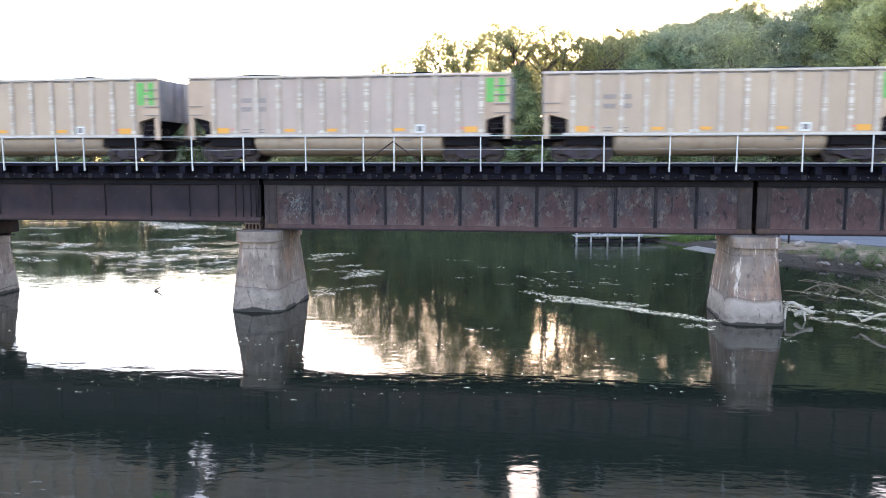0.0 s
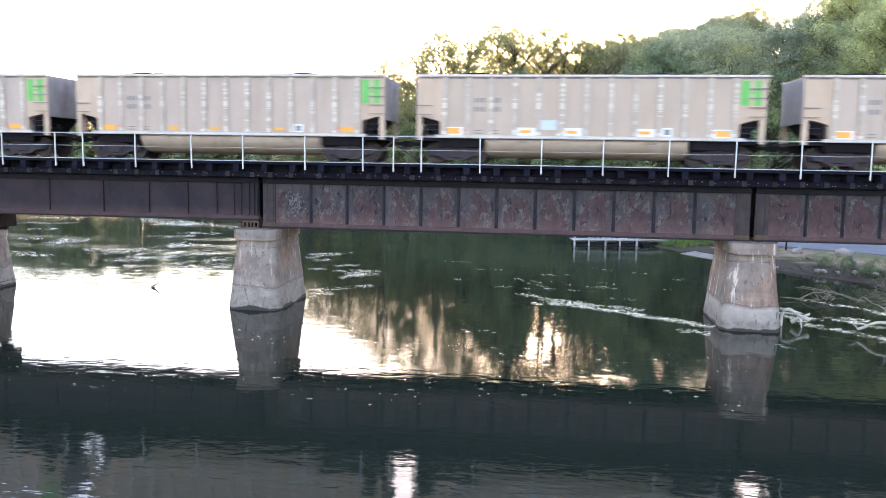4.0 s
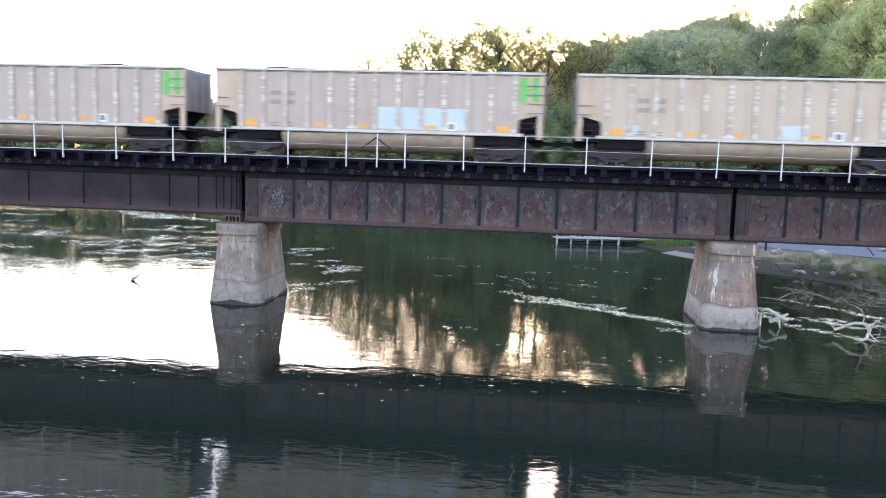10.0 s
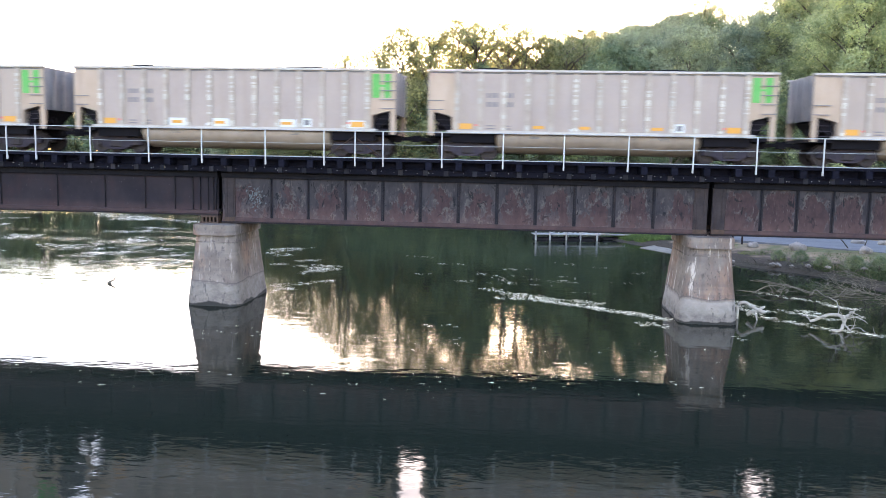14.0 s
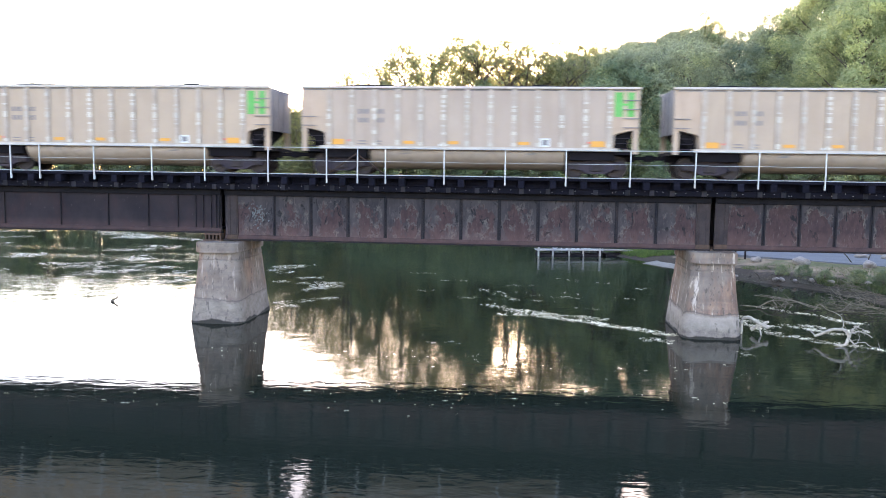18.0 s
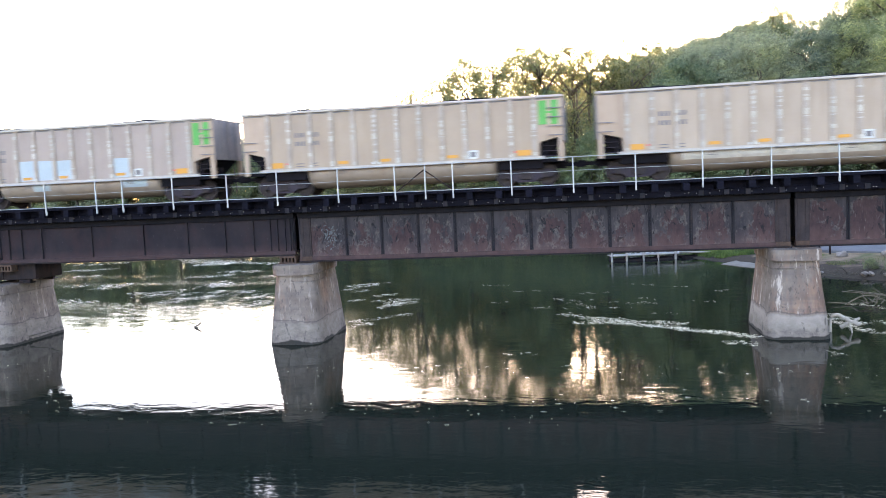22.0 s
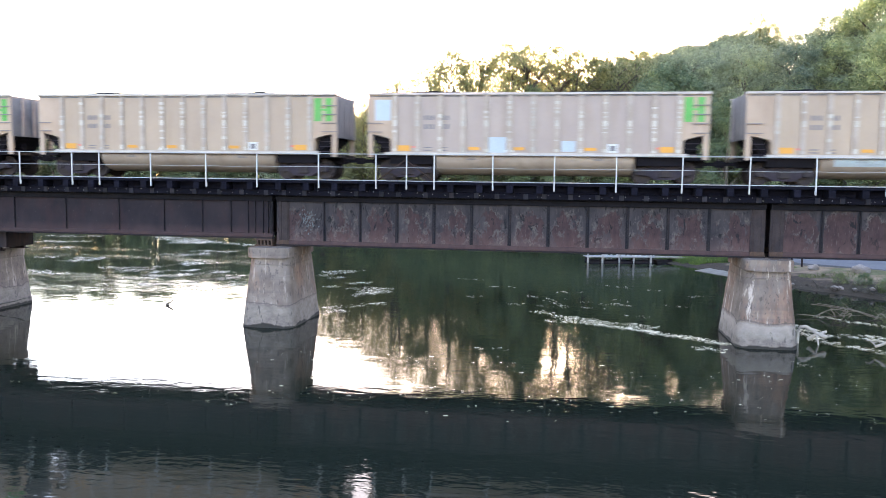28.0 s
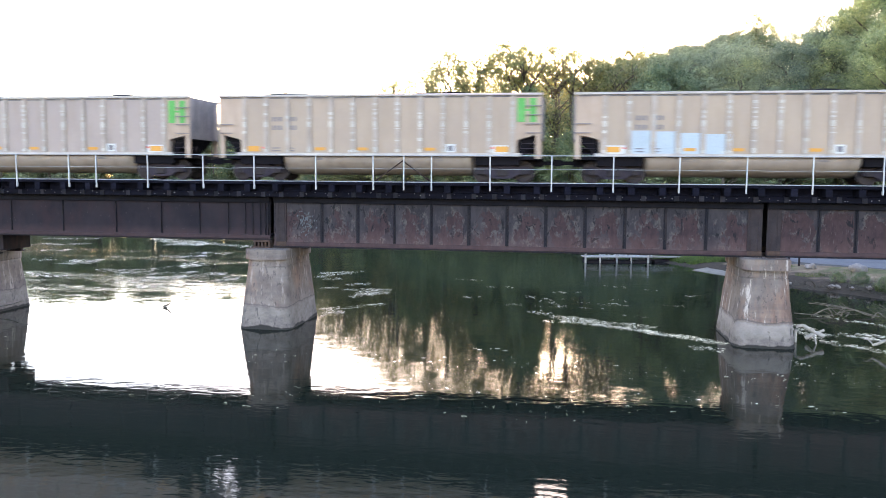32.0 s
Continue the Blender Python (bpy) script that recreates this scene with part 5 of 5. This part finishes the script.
shaped("driftwood_snag", (13.3, -2.9, 0.0), [
    ([(-1.19, 0.8, 0.3), (-0.85, 0.6, 0.52), (-0.5, 0.4, 0.74), (-0.1, 0.2, 0.78), (0.19, 0.05, 0.62)], 0.06, 0.095),
    ([(0.19, 0.05, 0.62), (0.32, 0.0, 0.85), (0.42, 0.0, 0.98), (0.54, -0.02, 1.0)], 0.085, 0.05),
    ([(0.19, 0.05, 0.62), (0.1, 0.0, 0.35), (-0.02, -0.1, 0.12), (-0.28, -0.1, 0.04), (-0.52, -0.15, 0.1)], 0.09, 0.05),
    ([(0.0, 0.1, 0.72), (0.2, 0.0, 0.3), (0.45, -0.15, 0.03)], 0.05, 0.03), ([(-0.1, 0.2, 0.8), (-0.05, 0.3, 1.1), (-0.15, 0.3, 1.38), (-0.3, 0.3, 1.5)], 0.03, 0.014),
    ([(0.3, 0.1, 0.65), (0.8, 0.2, 0.72), (1.3, 0.2, 0.42)], 0.035, 0.02), ([(0.3, 0.0, 0.1), (0.8, -0.1, 0.25), (1.1, -0.2, 0.06), (1.5, -0.3, 0.03)], 0.024, 0.01),
    ([(-1.15, 0.8, 0.3), (-1.35, 1.0, 0.55), (-1.5, 1.1, 0.5)], 0.04, 0.02), ([(0.45, 0.0, 0.05), (0.7, 0.1, 0.5), (0.65, 0.2, 0.75)], 0.016, 0.008)],
    M_DRIFT, "bleached branching driftwood snag stranded in the shallows", 5, 2, size=0.82)
shaped("driftwood_log", (9.75, -0.9, 0.0), [
    ([(0.0, 0.0, -0.1), (0.02, 0.1, 0.5), (0.15, 0.15, 0.78), (0.45, 0.1, 0.8), (0.75, 0.0, 0.6), (1.1, -0.1, 0.45), (1.28, -0.1, 0.38)], 0.075, 0.11),
    ([(0.5, 0.1, 0.2), (0.8, 0.0, 0.42), (1.1, 0.1, 0.5), (1.4, 0.3, 0.6)], 0.1, 0.06), ([(0.9, 0.0, 0.5), (0.85, -0.2, 0.2), (0.95, -0.3, -0.1)], 0.06, 0.04)],
    M_DRIFT, "grey waterworn log lodged against the bridge pier", 9, size=0.85)
shaped("twig_tangle", (13.5, 6.1, 0.0), [
    ([(-1.9, 0.0, 0.14), (-1.0, 0.0, 0.08), (-0.1, 0.1, 0.05)], 0.028, 0.022), ([(-1.0, 0.1, 0.04), (-0.5, 0.2, 0.3), (-0.1, 0.3, 0.4), (0.5, 0.3, 0.32)], 0.035, 0.025),
    ([(-0.05, 0.1, 0.02), (-0.12, 0.1, 0.25), (-0.25, 0.1, 0.36)], 0.04, 0.025), ([(0.2, 0.2, 0.02), (0.45, 0.2, 0.4), (0.75, 0.2, 0.52)], 0.03, 0.015),
    ([(0.3, 0.0, 0.02), (0.4, 0.0, 0.25)], 0.05, 0.03), ([(0.55, 0.0, 0.02), (0.7, 0.0, 0.22)], 0.05, 0.03), ([(-0.9, 1.2, 0.5), (0.6, 0.6, 0.4), (1.9, 0.0, 0.05)], 0.02, 0.03), ([(-0.3, 2.2, 0.4), (1.0, 1.2, 0.3), (2.2, 0.2, 0.05)], 0.018, 0.03),
    ([(1.6, -0.4, 0.05), (1.9, -0.4, 0.35), (2.2, -0.5, 0.12), (2.6, -0.6, 0.02), (3.0, -0.5, 0.1), (3.4, -0.3, 0.42)], 0.03, 0.025)],
    M_TWIG2, "grey tangle of dead sticks floating on the river", 12, 2)
for k, (x, y, z) in enumerate(((17.4, 4.9, 0.05), (17.9, 6.3, 0.05), (19.4, 9.8, 0.2))):
    fallen = driftwood("fallen_branch", (x, y, z), [((1.6 - 0.2 * q, 0.25 * q - 0.6, 0.1), (-1, 0.22 * (q - 3), 0.1 + 0.1 * (q % 4)), 2.2, 0.017, 2) for q in range(8)],
                       M_TWIG2, "dead grey-brown branches fallen from the bank into the water", 14 + k)
    fallen.data.transform(Matrix.Diagonal((1.0, 1.0, 0.6, 1)))
for k, (x, y) in enumerate(((16.6, 16.6), (18.2, 15.2), (19.6, 13.6), (20.6, 12.0))):
    heap = driftwood("bank_brush", (x, y, 0.12), [((0.25 * q - 1.2, -0.18 * q + 0.8, 0.03 * (q % 3)), (-0.8 + 0.4 * (q % 5), -0.35, 0.3), 1.3, 0.02, 2) for q in range(10)],
                     M_TWIG, "dark dry brush and roots heaped along the muddy bank", 60 + k, "brush")
    heap.data.transform(Matrix.Diagonal((1.2, 1.0, 0.6, 1)))
driftwood("leaning_sapling", (23.0, 21.0, 1.0), [((0, 0, 0), (-0.6, -0.3, 1.1), 3.6, 0.04, 2), ((0.8, -0.5, 0), (0.3, -0.3, 1.2), 3.2, 0.035, 2)],
          M_TWIG, "bare leaning sapling on the bank", 18, "sapling")
driftwood("floating_stick", (-20.1, 2.3, 0.03), [((-0.3, 0, 0.0), (0.75, 0.1, 0.5), 0.55, 0.06, 0), ((-0.3, 0, 0.02), (0.8, -0.4, -0.05), 0.5, 0.05, 0)], M_TWIG, "dark forked stick standing out of the river", 20, "stick")
driftwood("pier_flotsam", (-27.2, -0.9, 0.0), [((-1.3, -1.0, 0.02), (1, 0.75, 0.05), 3.2, 0.05, 0)], M_TWIG, "long stick caught against the bridge pier", 21, "stick")


# ---- grass and weeds on the bank ----
def blades(name, spots, n_blades, size, mat, label, category, seed):
    r = random.Random(seed)
    verts, faces = [], []
    for x, y, rad in spots:
        for _ in range(n_blades):
            a, d = r.uniform(0, 6.28), rad * math.sqrt(r.random())
            px, py = x + d * math.cos(a), y + d * math.sin(a)
            if side_of(BANK, px, py) < 0.5:
                continue
            pz, w, h = ground_height(px, py) - 0.02, size * 0.12, size * r.uniform(0.5, 1.3)
            u = r.uniform(0, 3.14)
            lean = Vector((r.uniform(-0.5, 0.5), r.uniform(-0.5, 0.5), 1)) * h
            i = len(verts)
            verts += [(px - w * math.cos(u), py - w * math.sin(u), pz), (px + w * math.cos(u), py + w * math.sin(u), pz), (px + lean.x, py + lean.y, pz + lean.z)]
            faces.append((i, i + 1, i + 2))
    me = bpy.data.meshes.new(name)
    me.from_pydata(verts, [], faces)
    me.materials.append(mat)
    return tagged(new(name, me), label, category, kind="stuff")


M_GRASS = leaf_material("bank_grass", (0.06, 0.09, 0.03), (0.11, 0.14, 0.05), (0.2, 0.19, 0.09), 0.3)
blades("bank_grass", [(19.5, 17.5, 2.4), (21.8, 15.5, 2.6), (23, 12, 3.2), (24, 16.5, 2.4), (18.5, 21, 1.6), (15.5, 25, 1.2), (23, 9, 3), (26, 13.5, 2.8), (16.5, 20.5, 1.0), (22, 18.5, 1.5)],
       420, 0.13, M_GRASS, "tufts of dull green grass on the river bank", "grass", 31)
blades("bank_weeds", [(20.6, 12.8, 1.4), (21.8, 10.8, 1.6), (19.4, 14.6, 0.9), (22.6, 12.4, 1.4), (22.4, 8.6, 1.8)], 1900, 0.2,
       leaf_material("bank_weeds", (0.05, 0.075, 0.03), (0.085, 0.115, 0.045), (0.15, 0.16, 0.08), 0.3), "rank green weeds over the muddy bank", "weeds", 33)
blades("lawn_grass", [(6 + 2.4 * i, 38 + 1.5 * (i % 3), 2.4) for i in range(6)] + [(14, 35, 2), (12, 38, 2), (12.6, 32, 1.6), (10.4, 34.6, 2.0), (14.6, 33.4, 2.0), (9.4, 36.5, 2), (10.0, 31.4, 1.3), (11.0, 30.0, 1.2), (8.8, 33.6, 1.4), (12.4, 29.6, 1.0)], 1500, 0.25,
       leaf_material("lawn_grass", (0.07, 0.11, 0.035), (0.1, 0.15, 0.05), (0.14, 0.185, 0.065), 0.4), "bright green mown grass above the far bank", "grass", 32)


# ---- foam ----
def foam(name, runs, seed, label, size=0.05, spread=0.12, per_metre=40):
    """Flat ragged flecks strewn along each run of points."""
    r = random.Random(seed)
    verts, faces = [], []
    for pts in runs:
        for a, b in zip(pts, pts[1:]):
            a, b = Vector((*a, 0)), Vector((*b, 0))
            along = (b - a).normalized()
            for _ in range(int(per_metre * (b - a).length)):
                u = r.random()
                # flecks bunch into short trains
                if noise.noise((a.x + u * (b - a).x, a.y + u * (b - a).y, seed)) < r.uniform(-0.75, 0.15):
                    continue
                # a few parallel strands that wander a little along the run
                across = Vector((-along.y, along.x, 0))
                off = r.choice((-1.6, -0.7, 0.0, 0.0, 0.6, 1.5)) * spread + 0.5 * spread * math.sin(u * 9 + seed) + r.gauss(0, spread * 0.16)
                c = a.lerp(b, u) + across * off
                s, ln = size * 0.62 * r.uniform(0.25, 1.0) ** 1.5, r.uniform(3.0, 20.0)
                d = (along * 0.8 + Vector((1 if along.x >= 0 else -1, 0, 0)) * 0.2 + across * r.gauss(0, 0.05)).normalized()
                side = Vector((-d.y, d.x, 0))
                i, m = len(verts), 8
                for q in range(m):
                    ang = 2 * math.pi * q / m
                    v = d * math.cos(ang) * s * ln * r.uniform(0.35, 1.2) + side * math.sin(ang) * s * r.uniform(0.4, 1.3)
                    verts.append((c.x + v.x, c.y + v.y, 0.012 + 0.012 * r.random()))
                faces.append(tuple(range(i, i + m)))
    me = bpy.data.meshes.new(name)
    me.from_pydata(verts, [], faces)
    me.materials.append(M_FOAM)
    return tagged(new(name, me), label, "foam", kind="stuff")


foam("pier_wake_foam", [[(-1.4, 4.9), (0.0, 3.2), (2.4, 1.2), (4.5, -0.2), (6.7, -1.7)], [(3.8, 0.25), (6.8, -1.75)], [(-0.8, 2.3), (1.9, 1.6), (4.3, 0.3)], [(0.3, 3.5), (1.9, 2.3), (4.3, 1.4)],
                        [(5.2, -2.7), (6.4, -3.2)]], 41, "white foam streaks trailing from the bridge pier", 0.021, 0.21, 64)
foam("eddy_foam", [[(-2.1, 10.4), (0.3, 6.2)], [(-1.5, 6.7), (0.3, 6.6)], [(-1.0, 9.0), (0.5, 9.1)], [(1.0, 6.5), (2.2, 6.2)], [(2.6, 9.6), (3.6, 9.4)], [(-3.2, 7.0), (-2.0, 6.7)], [(3.0, 4.6), (4.2, 4.2)], [(5.0, 14.0), (6.0, 14.1)],
                   [(-0.6, 12.0), (1.2, 12.2)], [(-5.6, 9.0), (-4.4, 9.2)], [(5.4, 8.2), (6.6, 8.0)], [(0.3, 9.2), (1.6, 7.8), (3.7, 7.9)], [(2.5, 15.9), (4.2, 14.9)], [(7.2, 12.0), (8.2, 12.0)], [(-4.7, 13.5), (-3.0, 13.7)], [(-7.2, 17.0), (-5.3, 16.8)], [(-3.4, -5.0), (-2.3, -4.5)], [(8.5, -5.1), (9.6, -5.7)]],
     46, "small white foam lines on the slow eddies", 0.024, 0.18, 10)
foam("pier_wake_foam", [[(-17.1, 18.4), (-14.2, 19.9)], [(-15.6, 14.8), (-14.8, 15.9)], [(-13.5, 12.7), (-12.1, 13.6)], [(-13.1, 10.7), (-10.2, 11.1)], [(-12.3, 3.3), (-10.9, 4.5), (-9.6, 5.6)], [(-11.9, 1.6), (-11.1, 3.0)],
                        [(-11.3, 8.7), (-10.3, 10.1)], [(-16.6, 16.1), (-14.9, 19.3)], [(-14.7, 10.8), (-13.9, 11.5)], [(-12.0, 7.4), (-11.0, 10.0)], [(-12.0, 9.2), (-10.6, 11.3)]], 42, "white foam streaks trailing from the bridge pier", 0.027, 0.24, 44)
foam("driftwood_foam", [[(9.9, 3.6), (10.9, 3.2), (11.6, 2.0)], [(10.0, 2.6), (11.0, 2.0), (11.8, 0.6)], [(12.0, 1.6), (13.2, 0.4), (14.0, -0.6)], [(10.4, 2.2), (10.9, 0.8), (11.2, 0.2)], [(11.0, -0.4), (11.8, -1.4), (13.2, -2.6), (15.0, -3.8)], [(10.6, 1.4), (11.1, -1.0)], [(12.6, 6.5), (14.5, 4.5), (16, 2)], [(13.0, 1.5), (15.5, 0.2)]],
     43, "white foam where the current breaks on driftwood", 0.024, 0.18, 60)
foam("river_foam", [[(-55.7, 42.5), (-49.8, 43.6)], [(-46.7, 47.4), (-38, 42), (-29.8, 37.0)], [(-44, 44), (-36, 39)], [(-39.3, 39.7), (-35.7, 37.9)], [(-33.2, 31.0), (-29.2, 30.5)], [(-38.9, 20.7), (-36.0, 20.7)], [(-38.6, 21.4), (-36.4, 21.4)],
                    [(-30.8, 14.4), (-29.6, 18.3), (-27.9, 21.6)], [(-28.4, 11.2), (-26.2, 13.6), (-23.3, 17.1)], [(-25.7, 9.1), (-23.4, 11.3), (-21.2, 14.9)], [(-37.0, 14.2), (-33.6, 12.4)], [(-22.0, 8.5), (-19.8, 11.7)],
                    [(-42.1, 41.7), (-36.8, 41.8)], [(-39, 37.7), (-35.6, 39.2)], [(-38.9, 39.0), (-35.0, 40.4)], [(-30.7, 15.5), (-25.5, 16.5)], [(-28.5, 13.6), (-25.1, 13.8)], [(-39.0, 22.4), (-36.8, 23.2)],
                    [(-46.9, 30.0), (-44.7, 30.7)], [(-29.5, 23.1), (-26.9, 20.8)], [(-42.5, 23.7), (-40.6, 22.0)], [(-33.3, 17.4), (-31.2, 16.8)], [(-45.3, 48.5), (-41.2, 49.5)], [(-34, 27), (-30, 28)], [(-52, 36), (-47, 37)], [(-26, 28), (-22.5, 27)]],
     44, "white broken water on the shallow rapids", 0.052, 0.5, 26)
flecks = foam("drifting_foam", [[(-26, -8.2), (-12, -8.6)], [(-12, -8), (-2, -8.5), (8, -9)], [(-9, -12), (7, -12.5)], [(-20, -13), (-2, -14)]], 45, "small foam flecks drifting on the calm water", 0.013, 0.7, 6)


# ---- what moves ----
TRAIN = [(0.0, -0.5), (4.0, 57.5), (9.0, 129.8), (13.0, 187.9), (19.0, 274.6), (23.0, 332.1), (26.0, 375.15), (32.0, 460.35)]


def motions():
    for k, car in CARS.items():
        walk(car, [(t, pose(s + 7.2 - k * PITCH, 0, RAIL)) for t, s in TRAIN])
    walk(water, [(0.0, pose(0, 0, 0)), (32.0, pose(0, 8.0, 0))])
    walk(flecks, [(0.0, pose(-2, 0, 0)), (32.0, pose(2.5, 1.0, 0))])


motions()
